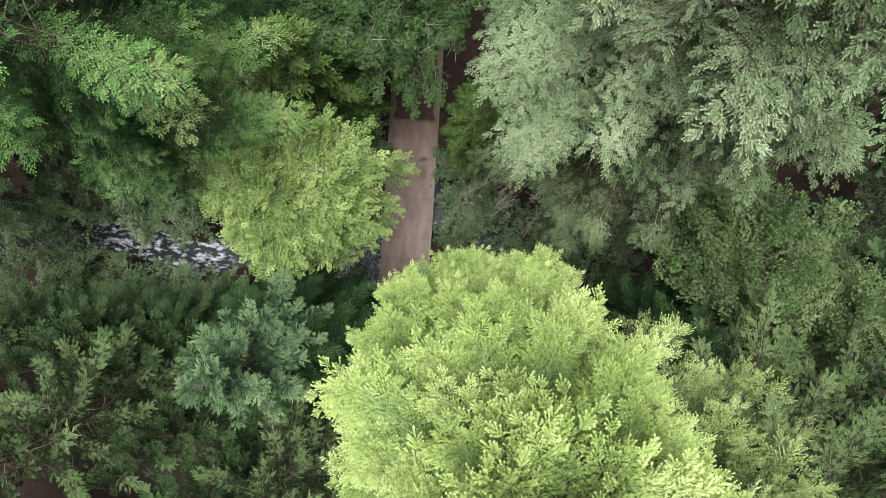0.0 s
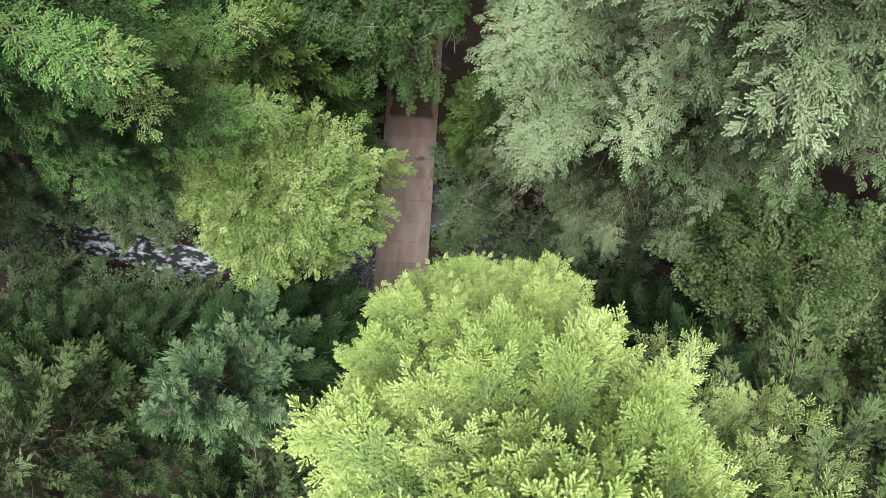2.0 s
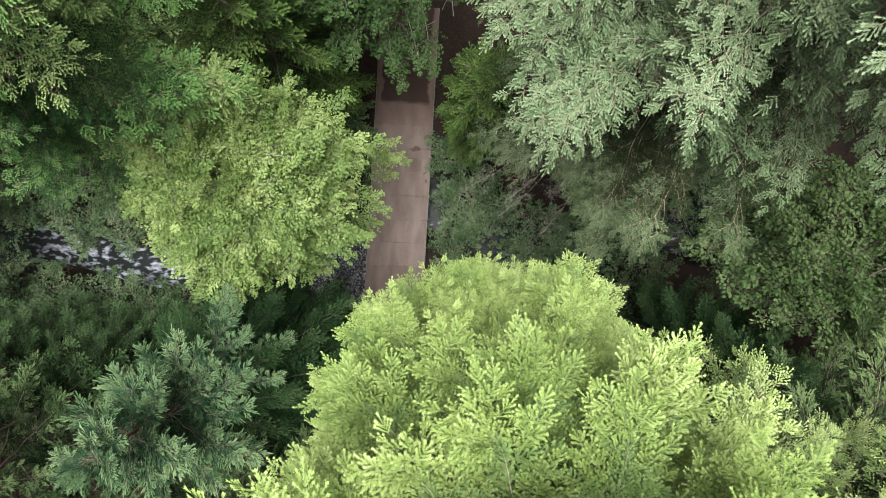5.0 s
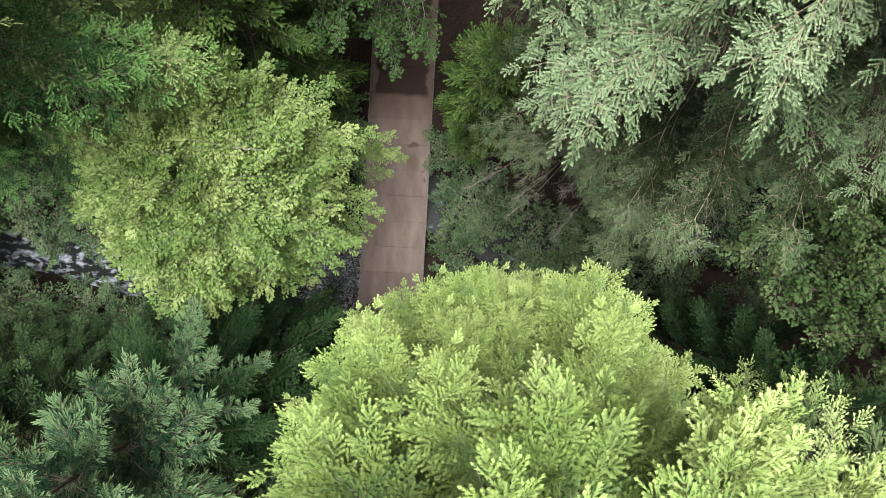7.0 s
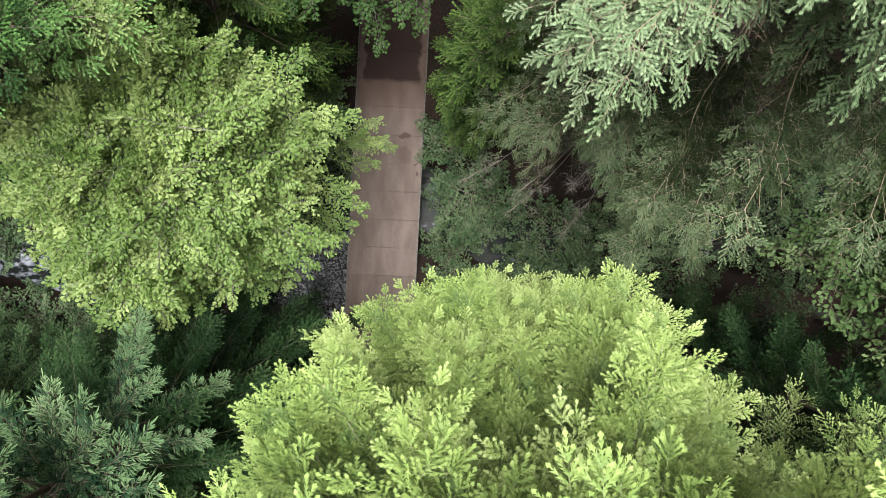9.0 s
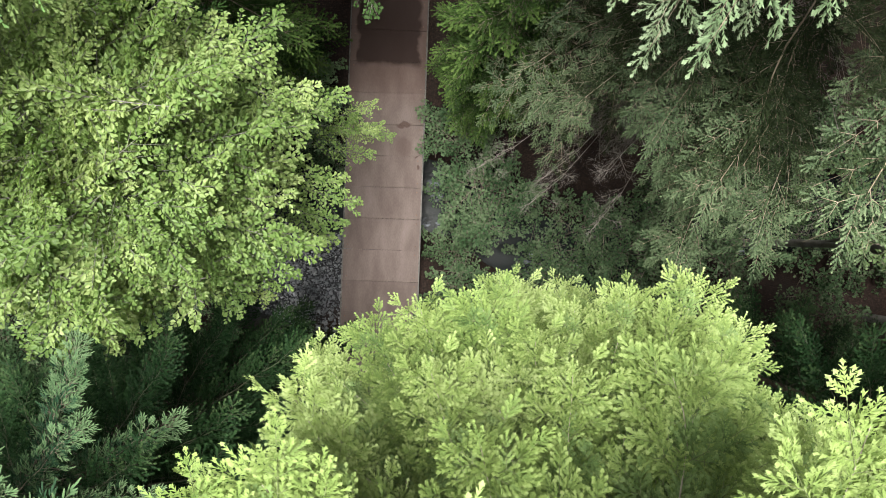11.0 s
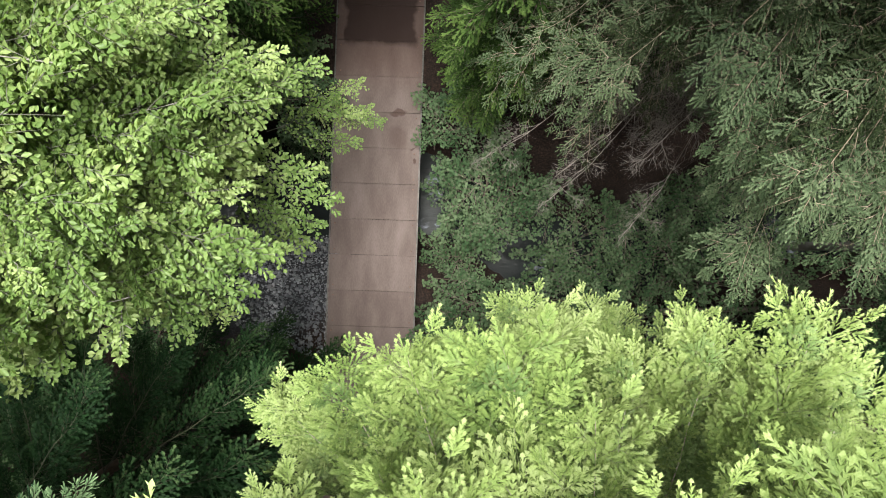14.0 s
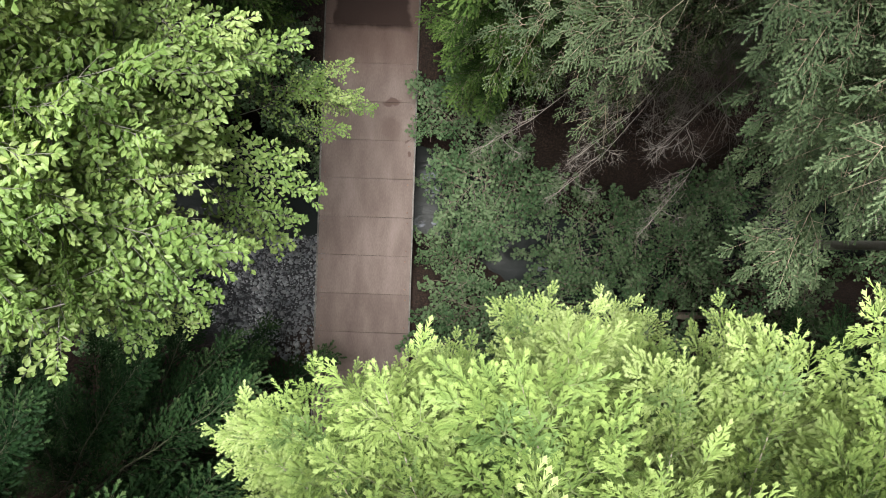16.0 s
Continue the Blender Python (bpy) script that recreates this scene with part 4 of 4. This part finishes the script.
YOUNG = branch_set("branch", 91, [TWIG, YEW_OLD, YEW_NEW], (0.6, 1.3), 2, lat_step=0.085, lat_angle=45, sub_step=0.06, sub_len=0.13, sub_angle=35, young=0.4, droop=0.25, arch=(0.2, 0.15), bare=0.2, lat_max=0.55, k=3, needle=0.038, width=0.008, needle_angle=0.6, fluff=0.18)
FAR = branch_set("branch", 111, [TWIG, DHEM_OLD, DHEM_NEW], (1.2, 2.4), 2, lat_step=0.28, sub_step=0.19, sub_len=0.32, young=0.3, droop=0.2, bare=0.15, lat_max=1.0, k=2, needle=0.15, width=0.04, fluff=0.25)
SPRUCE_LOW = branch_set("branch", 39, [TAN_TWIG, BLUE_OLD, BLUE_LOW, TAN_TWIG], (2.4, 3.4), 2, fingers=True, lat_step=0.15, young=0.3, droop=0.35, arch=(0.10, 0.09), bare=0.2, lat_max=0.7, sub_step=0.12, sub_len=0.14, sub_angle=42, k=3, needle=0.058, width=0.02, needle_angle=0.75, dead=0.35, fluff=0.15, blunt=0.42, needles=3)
BARE = [(2.2, dead_branch("dead_branch", 3 + i, 2.2)) for i in range(4)]
ALD = [(1.0, leafy_branch("branch", 200 + i, 1.0, [PALE_BARK, ALDER], 0.054, 320, 18, flat=0.42, ratio=0.58)) for i in range(5)]
MAP = [(1.0, leafy_branch("branch", 220 + i, 1.0, [GREY_BARK, MAPLE], 0.060, 170, 15, ratio=0.85, kite=True)) for i in range(4)]
WIL = [(1.0, leafy_branch("branch", 240 + i, 1.0, [TWIG, GREYLEAF], 0.064, 170, 16, ratio=0.7, kite=True)) for i in range(4)]
SHR = [(0.8, leafy_branch("branch", 260 + i, 0.8, [TWIG, SHRUB], 0.062, 110, 14, droop=0.3, flat=0.5, ratio=0.85, kite=True)) for i in range(4)]


# ---------------------------------------------------------------- trees round the bridge
def cone(apex, slope, most):
    return lambda z: max(0.2, min(most, (apex - z) * slope))


def profile(*rows):
    return lambda z: float(np.interp(z, [r[0] for r in rows], [r[1] for r in rows]))


# boughs of the tall fir that stand out: height, bearing from the trunk, length
FIR_BOUGHS = ((5.2, 143, 2.9), (5.4, 138, 2.9), (6.6, 96, 2.75), (6.8, 89, 2.65), (6.85, 123, 2.85), (6.9, 73, 3.05), (7.0, 81, 2.8), (7.4, 118, 2.5), (7.4, 112, 2.85), (7.4, 74, 2.65), (7.7, 105, 2.85), (7.85, 70, 2.65),
              (8.2, 112, 2.6), (8.0, 98, 2.55), (8.4, 96, 2.5), (8.3, 86, 2.5), (9.3, 125, 2.8), (9.5, 131, 2.8), (9.5, 79, 2.45), (9.8, 84, 2.65), (9.4, 147, 2.55), (9.3, 108, 2.5), (10.3, 112, 2.5), (10.4, 68, 2.45), (11.2, 73, 2.3), (10.8, 101, 2.1), (12.0, 143, 2.2), (12.6, 146, 2.4))
conifer("fir_tree", "tall fir with bright yellow-green new growth beside the bridge", 2.1, -3.6, 17.2, profile((3, 2.5), (5, 2.7), (7, 2.75), (8, 2.5), (10.4, 2.35), (11.2, 2.3), (12.9, 1.75), (14, 1.4), (17.2, 0.2)), FIR, 240, 1, low=0.25, group="firs", rise=(-14, 34), face=(92, 104), upper=(10.6, FIR_TOP), lean_low=1.0, lobes=0.22,
        extra=[(z, turn, 3 + (k * 5) % 9, length, FIR[-2:] if z < 10.6 else FIR_TOP[-4:-2]) for k, (z, turn, length) in enumerate(FIR_BOUGHS)])
conifer("fir_tree", "fir with grey-green feathery branches", 6.4, -4.7, 13.8, cone(14.2, 0.55, 3.0), PLUME, 84, 2, low=0.25, group="firs", face=(110, 120))
conifer("fir_tree", "slender fir with pale yellow-green branches", 5.1, -4.2, 12.6, cone(13.0, 0.50, 2.25), PALE_FIR, 64, 13, low=0.45, radius=0.12, group="firs", face=(90, 130))
# spruce light is partly painted: lit colours on upper west boughs, shaded ones low
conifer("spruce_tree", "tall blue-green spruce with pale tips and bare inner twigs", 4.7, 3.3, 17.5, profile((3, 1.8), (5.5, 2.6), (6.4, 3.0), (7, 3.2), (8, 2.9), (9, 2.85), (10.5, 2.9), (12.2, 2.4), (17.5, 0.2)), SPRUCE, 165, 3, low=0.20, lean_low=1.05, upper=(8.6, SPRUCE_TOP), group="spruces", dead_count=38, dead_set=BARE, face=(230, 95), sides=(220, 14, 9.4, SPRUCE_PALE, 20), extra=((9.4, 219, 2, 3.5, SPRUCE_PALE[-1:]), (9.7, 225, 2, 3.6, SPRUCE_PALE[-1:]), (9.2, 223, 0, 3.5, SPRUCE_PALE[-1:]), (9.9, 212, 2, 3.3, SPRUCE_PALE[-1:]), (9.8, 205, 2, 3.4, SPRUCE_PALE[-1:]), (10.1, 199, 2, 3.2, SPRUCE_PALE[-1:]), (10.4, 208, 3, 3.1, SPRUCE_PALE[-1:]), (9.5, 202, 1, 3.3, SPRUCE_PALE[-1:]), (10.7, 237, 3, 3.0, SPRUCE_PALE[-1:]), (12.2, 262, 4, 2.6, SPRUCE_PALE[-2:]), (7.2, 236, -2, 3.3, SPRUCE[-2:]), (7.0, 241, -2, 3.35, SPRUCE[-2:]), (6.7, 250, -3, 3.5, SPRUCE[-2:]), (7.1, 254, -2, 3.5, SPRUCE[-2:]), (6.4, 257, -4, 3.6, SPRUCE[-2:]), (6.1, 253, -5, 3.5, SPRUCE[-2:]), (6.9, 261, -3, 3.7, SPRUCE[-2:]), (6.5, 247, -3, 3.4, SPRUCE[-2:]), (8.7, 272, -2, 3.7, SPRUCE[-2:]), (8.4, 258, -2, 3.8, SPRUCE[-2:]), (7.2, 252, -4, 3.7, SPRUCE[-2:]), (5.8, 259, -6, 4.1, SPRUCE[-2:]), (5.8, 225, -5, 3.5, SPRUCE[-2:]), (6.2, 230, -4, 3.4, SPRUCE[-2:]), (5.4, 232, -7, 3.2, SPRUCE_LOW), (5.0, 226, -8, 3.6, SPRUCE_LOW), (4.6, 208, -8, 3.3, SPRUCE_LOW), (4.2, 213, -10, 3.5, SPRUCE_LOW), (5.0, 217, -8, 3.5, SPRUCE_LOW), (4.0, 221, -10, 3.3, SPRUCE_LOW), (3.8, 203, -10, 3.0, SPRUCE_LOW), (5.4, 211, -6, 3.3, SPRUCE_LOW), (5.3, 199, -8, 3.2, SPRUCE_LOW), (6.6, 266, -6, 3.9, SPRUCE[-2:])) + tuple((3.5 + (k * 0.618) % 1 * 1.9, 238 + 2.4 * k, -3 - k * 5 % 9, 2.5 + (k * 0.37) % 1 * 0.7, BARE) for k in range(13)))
# east boughs from 5.5 to 9.8 carry painted light through their paler needles
conifer("hemlock_tree", "broad mid-green hemlock with layered drooping branches", -5.4, 2.0, 15.5, profile((4, 3.3), (7, 3.3), (11, 3.0), (12.5, 2.4), (15.6, 0.3)), HEMLOCK, 95, 4, low=0.3, sides=(-6, 24, 5.5, LIT_HEM, 9.8), face=(-20, 110), side_reach=lambda az: 1 - 0.42 * max(0.0, math.cos(az + 1.75)), extra=((11.0, -14, 2, 3.1, RIDGE), (11.6, 12, 8, 3.0, RIDGE), (7.6, -8, 2, 3.7, RIDGE), (8.3, -18, 4, 3.3, HEMLOCK[-2:]), (8.0, 14, 4, 3.4, RIDGE)))
# below 6.6 the dark CEDAR set paints in the shade under the blue-green top
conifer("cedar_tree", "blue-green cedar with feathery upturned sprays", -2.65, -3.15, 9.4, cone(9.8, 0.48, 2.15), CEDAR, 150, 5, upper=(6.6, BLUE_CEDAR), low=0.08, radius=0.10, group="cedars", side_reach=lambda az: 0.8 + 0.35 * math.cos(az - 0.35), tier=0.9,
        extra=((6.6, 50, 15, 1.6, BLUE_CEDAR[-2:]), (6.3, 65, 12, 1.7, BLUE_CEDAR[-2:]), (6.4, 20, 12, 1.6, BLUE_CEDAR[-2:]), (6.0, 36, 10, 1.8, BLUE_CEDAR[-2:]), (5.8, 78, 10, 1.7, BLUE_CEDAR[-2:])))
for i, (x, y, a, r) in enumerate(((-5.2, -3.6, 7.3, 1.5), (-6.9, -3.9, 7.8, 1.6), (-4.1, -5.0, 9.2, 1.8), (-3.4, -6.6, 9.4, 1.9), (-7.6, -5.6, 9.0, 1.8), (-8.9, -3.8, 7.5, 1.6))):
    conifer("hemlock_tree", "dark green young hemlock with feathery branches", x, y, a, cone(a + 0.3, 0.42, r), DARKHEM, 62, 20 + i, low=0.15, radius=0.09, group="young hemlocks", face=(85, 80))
for x, y, a, r, seed in ((-5.9, -4.7, 10.6, 1.7, 30), (-2.0, -5.7, 10.0, 1.9, 31)):
    conifer("hemlock_tree", "lighter green young hemlock with feathery branches", x, y, a, cone(a + 0.3, 0.42, r), PLUME, 60, seed, low=0.25, radius=0.09, group="young hemlocks", face=(60, 130))
conifer("cedar_tree", "arching green cedar with drooping sprays", -2.3, 2.7, 8.3, cone(8.6, 0.40, 1.7), YOUNG, 100, 6, low=0.10, radius=0.09, group="cedars")
conifer("cedar_tree", "young bright green cedar beside the deck", 2.0, 2.5, 6.1, cone(6.5, 0.40, 1.05), YOUNG, 110, 7, low=0.10, radius=0.06, group="cedars")
conifer("cedar_tree", "dark green cedar with upright sprays", 6.1, -2.3, 8.2, cone(8.5, 0.42, 1.3), CEDAR, 70, 8, low=0.15, radius=0.08, group="cedars")
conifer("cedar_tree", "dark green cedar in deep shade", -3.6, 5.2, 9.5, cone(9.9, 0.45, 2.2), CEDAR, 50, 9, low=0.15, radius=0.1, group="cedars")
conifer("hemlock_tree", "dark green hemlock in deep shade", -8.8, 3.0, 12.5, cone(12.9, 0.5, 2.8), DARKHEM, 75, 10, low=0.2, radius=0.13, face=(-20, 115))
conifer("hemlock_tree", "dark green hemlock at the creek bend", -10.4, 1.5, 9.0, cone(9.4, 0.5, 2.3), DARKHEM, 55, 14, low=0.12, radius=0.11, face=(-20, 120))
conifer("hemlock_tree", "grey-green hemlock above the creek", 8.6, -4.0, 11.0, cone(11.4, 0.5, 2.4), PLUME, 64, 11, low=0.2, radius=0.12, face=(150, 115))
conifer("spruce_tree", "blue-green spruce with hanging side twigs", 9.1, 4.4, 15.5, cone(15.9, 0.5, 2.9), SPRUCE_FAR, 50, 12, low=0.4, radius=0.15, group="spruces", face=(210, 80))

broadleaf("alder_tree", "alder with light yellow-green leaves leaning over the creek", -2.9, -0.1, (-2.3, 0.22, 5.6), (1.65, 1.6, 1.7), ALD, 660, 41, under=-0.55, fill=0.78, holes=-0.5, keep=lambda x, y: y > 1.05 - 1.1 * (x + 4.5),
          extra=((-1.5, 1.1, 5.0, 0, 0, 1.1), (-1.3, 0.7, 5.0, 15, -5, 1.1), (-1.6, 0.3, 5.2, -20, 0, 1.1), (-1.2, 0.3, 4.7, 0, -12, 1.1), (-1.1, -0.2, 5.6, -30, -5, 1.0), (-1.3, -0.4, 5.7, -25, -5, 1.0), (-1.4, -0.1, 5.9, -10, -8, 1.0), (-1.0, 0.9, 4.6, 20, -15, 1.0), (-0.7, 0.7, 4.0, 25, -30, 0.9), (-0.6, 1.1, 3.4, 5, -25, 0.8), (-0.5, 1.3, 3.0, 15, -20, 0.7), (-0.55, 0.8, 3.2, -5, -25, 0.7), (-0.3, 1.25, 2.6, -10, -12, 0.65), (-0.9, 0.2, 4.6, -10, -15, 1.0), (-0.4, 1.1, 2.7, 10, -15, 0.65), (-0.9, 0.0, 4.6, -30, -15, 0.9), (-2.4, -0.4, 4.8, -85, -15, 0.8), (-2.0, -0.5, 4.7, -95, -20, 0.8), (-1.9, -0.6, 4.9, -50, -12, 1.0), (-1.7, -0.5, 4.8, -72, -14, 1.0), (-1.45, -0.3, 4.8, -62, -12, 1.0), (-2.2, -0.5, 4.6, -78, -16, 0.8), (-1.6, -0.8, 4.4, -40, -18, 0.8), (-0.9, 0.1, 4.5, -48, -22, 0.95), (-1.9, -0.3, 5.4, -60, -5, 1.0)) + tuple((-2.35 + 0.3 * (k % 4), -0.15 + 0.42 * (k // 4), 6.25 - 0.22 * (k % 4), -40 + 37 * k % 95, -2 - k % 9, 1.1) for k in range(16)))
broadleaf("maple_tree", "maple with mid-green leaves hanging over the bridge end", -0.9, 4.4, (-0.5, 4.2, 5.8), (2.1, 1.8, 1.8), MAP, 190, 42, fill=0.75, extra=((0.0, 3.3, 5.8, -80, -5, 1.0), (0.3, 3.3, 5.6, -70, -10, 1.0), (-0.4, 3.3, 5.9, -95, -5, 1.0), (0.6, 3.4, 5.2, -75, -15, 1.0), (0.1, 3.2, 5.0, -85, -15, 1.0), (-0.7, 3.4, 5.5, -100, -10, 1.0), (0.5, 3.8, 6.2, -85, 0, 1.0), (-0.1, 3.7, 6.5, -90, 0, 1.0)))
broadleaf("willow_tree", "willow with grey-green leaves above the creek bank", 7.2, -0.2, (7.0, -0.5, 6.8), (1.8, 1.45, 1.4), WIL, 190, 43, fill=0.72)
broadleaf("willow_tree", "thin willow with grey-green leaves", 9.6, -1.6, (9.4, -1.7, 6.3), (1.7, 1.5, 1.4), WIL, 70, 44)

for i, (x, y, h, sp, n) in enumerate(((2.0, 0.42, 2.7, 0.95, 52), (3.8, -0.2, 2.0, 1.0, 32), (4.9, -0.5, 2.4, 0.9, 36), (3.2, -1.4, 1.6, 0.9, 30), (6.0, -0.9, 3.4, 1.0, 40), (-7.9, -3.2, 3.0, 1.0, 40), (-5.2, -2.8, 2.2, 0.9, 32), (-10.2, -2.8, 3.0, 1.2, 36), (-1.4, 2.2, 2.2, 0.8, 32), (1.4, 1.7, 1.7, 0.6, 22), (-3.6, -1.6, 1.8, 0.9, 30), (-10.6, -0.3, 2.2, 1.0, 26), (-1.15, 1.4, 1.3, 0.6, 18), (5.6, 0.4, 1.8, 0.9, 26), (7.0, 0.7, 2.0, 1.0, 26), (7.6, -1.9, 2.4, 1.1, 34), (9.0, -0.3, 2.4, 1.1, 34), (-7.6, 0.4, 2.0, 1.0, 26), (-4.0, 1.5, 2.2, 1.0, 30), (2.9, -2.6, 1.2, 0.8, 20), (1.55, -1.35, 1.0, 0.55, 16), (4.3, -2.2, 1.5, 1.0, 30), (-1.7, -3.2, 1.0, 0.7, 20), (-6.4, -3.0, 1.6, 1.0, 26), (9.8, 0.7, 2.6, 1.2, 34), (10.8, -0.2, 2.6, 1.3, 34), (8.6, 1.4, 2.2, 1.1, 30), (7.4, 1.8, 2.0, 1.0, 26), (9.4, 2.4, 2.0, 1.2, 26), (6.2, 1.7, 1.6, 0.9, 22), (12.2, -0.6, 2.6, 1.4, 34), (-11.4, -1.0, 3.2, 1.4, 36), (-12.9, -0.5, 3.2, 1.5, 36), (-13.6, -2.0, 3.0, 1.5, 30), (-9.0, 0.8, 2.4, 1.2, 26), (-6.5, -0.5, 2.2, 0.7, 22), (-8.0, -0.5, 2.0, 0.8, 24), (-9.3, -0.2, 2.0, 0.8, 24), (-4.6, -0.4, 2.2, 0.8, 24), (14.7, 0.9, 3.0, 1.5, 34), (13.6, 0.2, 2.6, 1.3, 30), (1.6, -2.1, 1.3, 0.6, 14), (2.4, -1.7, 1.2, 0.7, 14), (1.45, -0.7, 1.0, 0.5, 18), (-9.9, -2.15, 1.8, 0.7, 20), (-8.6, -2.3, 1.7, 0.7, 20), (-7.3, -2.45, 1.6, 0.6, 18))):
    shrub("shrub", "leafy green streamside shrub on the bank", x, y, h, sp, SHR, n, 60 + i)


# ---------------------------------------------------------------- gravel bar, stones, fallen log
def stone_mesh(seed, size):
    rng = np.random.default_rng(seed)
    bm = bmesh.new()
    bmesh.ops.create_icosphere(bm, subdivisions=1, radius=size / 2)
    k = rng.uniform(0.75, 1.25, 3) * (1, 1, 0.6)
    for v in bm.verts:
        v.co = Vector(np.array(v.co) * k * rng.uniform(0.86, 1.12))
    me = bpy.data.meshes.new("stone")
    bm.to_mesh(me); bm.free()
    me.materials.append(STONE)
    me.shade_smooth()
    return me


def build_gravel():
    rng = np.random.default_rng(12)
    kinds = [stone_mesh(i, 1.0) for i in range(6)]
    tri = []
    for me in kinds:
        v = np.array([w.co[:] for w in me.vertices])
        tri.append((v, np.array([p.vertices[:] for p in me.polygons])))
    s = Soup()
    for i in range(9500):
        x, y = rng.normal(-1.7, 0.75), rng.uniform(-2.5, 0.9)
        if not -3.7 < x < -0.4:
            continue
        if y < -2.1 - 0.35 * (x + 2):
            continue
        z = ground_height(x, y)
        size = rng.choice((0.02, 0.03, 0.045, 0.075), p=(0.4, 0.33, 0.2, 0.07)) * rng.uniform(0.8, 1.2)
        v, f = tri[rng.integers(6)]
        a = rng.uniform(0, 6.28)
        R = np.array([[math.cos(a), -math.sin(a), 0], [math.sin(a), math.cos(a), 0], [0, 0, 1]])
        s.add(v @ R.T * size + (x, y, z + size * 0.12), f, 0)
    tagged(new("gravel", s.mesh("gravel", [GRAVEL])), "bar of grey river gravel beside the bridge", "gravel", kind="stuff")
    for i in range(70):
        if i < 26:
            x, y = rng.uniform(-3.3, -0.9), rng.uniform(-2.2, 0.6)
        else:
            x = rng.uniform(-9.5, 8)
            y = creek_y(x) + rng.uniform(-0.9, 0.9)
        size = rng.uniform(0.05, 0.11) if i < 26 else rng.uniform(0.10, 0.24)
        ob = new("stone", kinds[i % 6])
        ob.matrix_basis = pose(x, y, ground_height(x, y) + size * 0.14, 0, 0, rng.uniform(0, 360)) @ Matrix.Scale(size, 4)
        tagged(ob, "rounded grey river stone at the creek", "stone", "river stones")


build_gravel()


def build_log(x0, y0, x1, y1, r):
    rng = np.random.default_rng(5)
    t = np.linspace(0, 1, 12)
    z = [ground_height(x0 + (x1 - x0) * k, y0 + (y1 - y0) * k) for k in t]
    lift = np.polyval(np.polyfit(t, z, 1), t)
    lift += max(np.array(z) - lift) + r * 0.6
    pts = np.stack([x0 + (x1 - x0) * t, y0 + (y1 - y0) * t + np.cumsum(rng.normal(0, 0.015, 12)), lift], 1)
    s = Soup()
    s.tube(pts, r * (1.15 - 0.5 * t) * rng.uniform(0.94, 1.06, 12), 10, 0)
    log = new("fallen_log", s.mesh("fallen_log", [TIMBER], True))
    tagged(log, "thin brown fallen trunk lying across the undergrowth", "log")


build_log(5.2, -1.45, 7.2, -1.25, 0.055)
build_log(5.6, -0.7, 4.5, -2.0, 0.05)


# ---------------------------------------------------------------- the wood goes on all round
rng = random.Random(8)
ring = [(-11.5, 0.2), (-11, -5.0), (-12, 5.0), (-6.5, 6.5), (-9, -9), (-3.5, -9), (1.0, -9.5), (5.5, -9), (10, -8), (12, -3.6), (14.2, 0.6), (12.5, 5), (7, 7), (3.4, 7.8), (-1.0, 8.0)]
for i, (x, y) in enumerate(ring):
    a = rng.uniform(11, 15)
    conifer("hemlock_tree", "forest conifer with dense dark green branches", x + rng.uniform(-0.5, 0.5), y + rng.uniform(-0.5, 0.5), a, cone(a + 0.4, 0.5, 2.9), DARKHEM if abs(y) < 1.5 else FAR, 40 if abs(y) < 1.5 else 24, 300 + i, low=0.2, radius=0.15, group="forest conifers")


# ---------------------------------------------------------------- from the plan to metres
for ob in scene.objects:
    if ob.parent is None and ob.type in ("MESH", "EMPTY"):
        ob.matrix_basis = Matrix.Scale(SIZE, 4) @ ob.matrix_basis
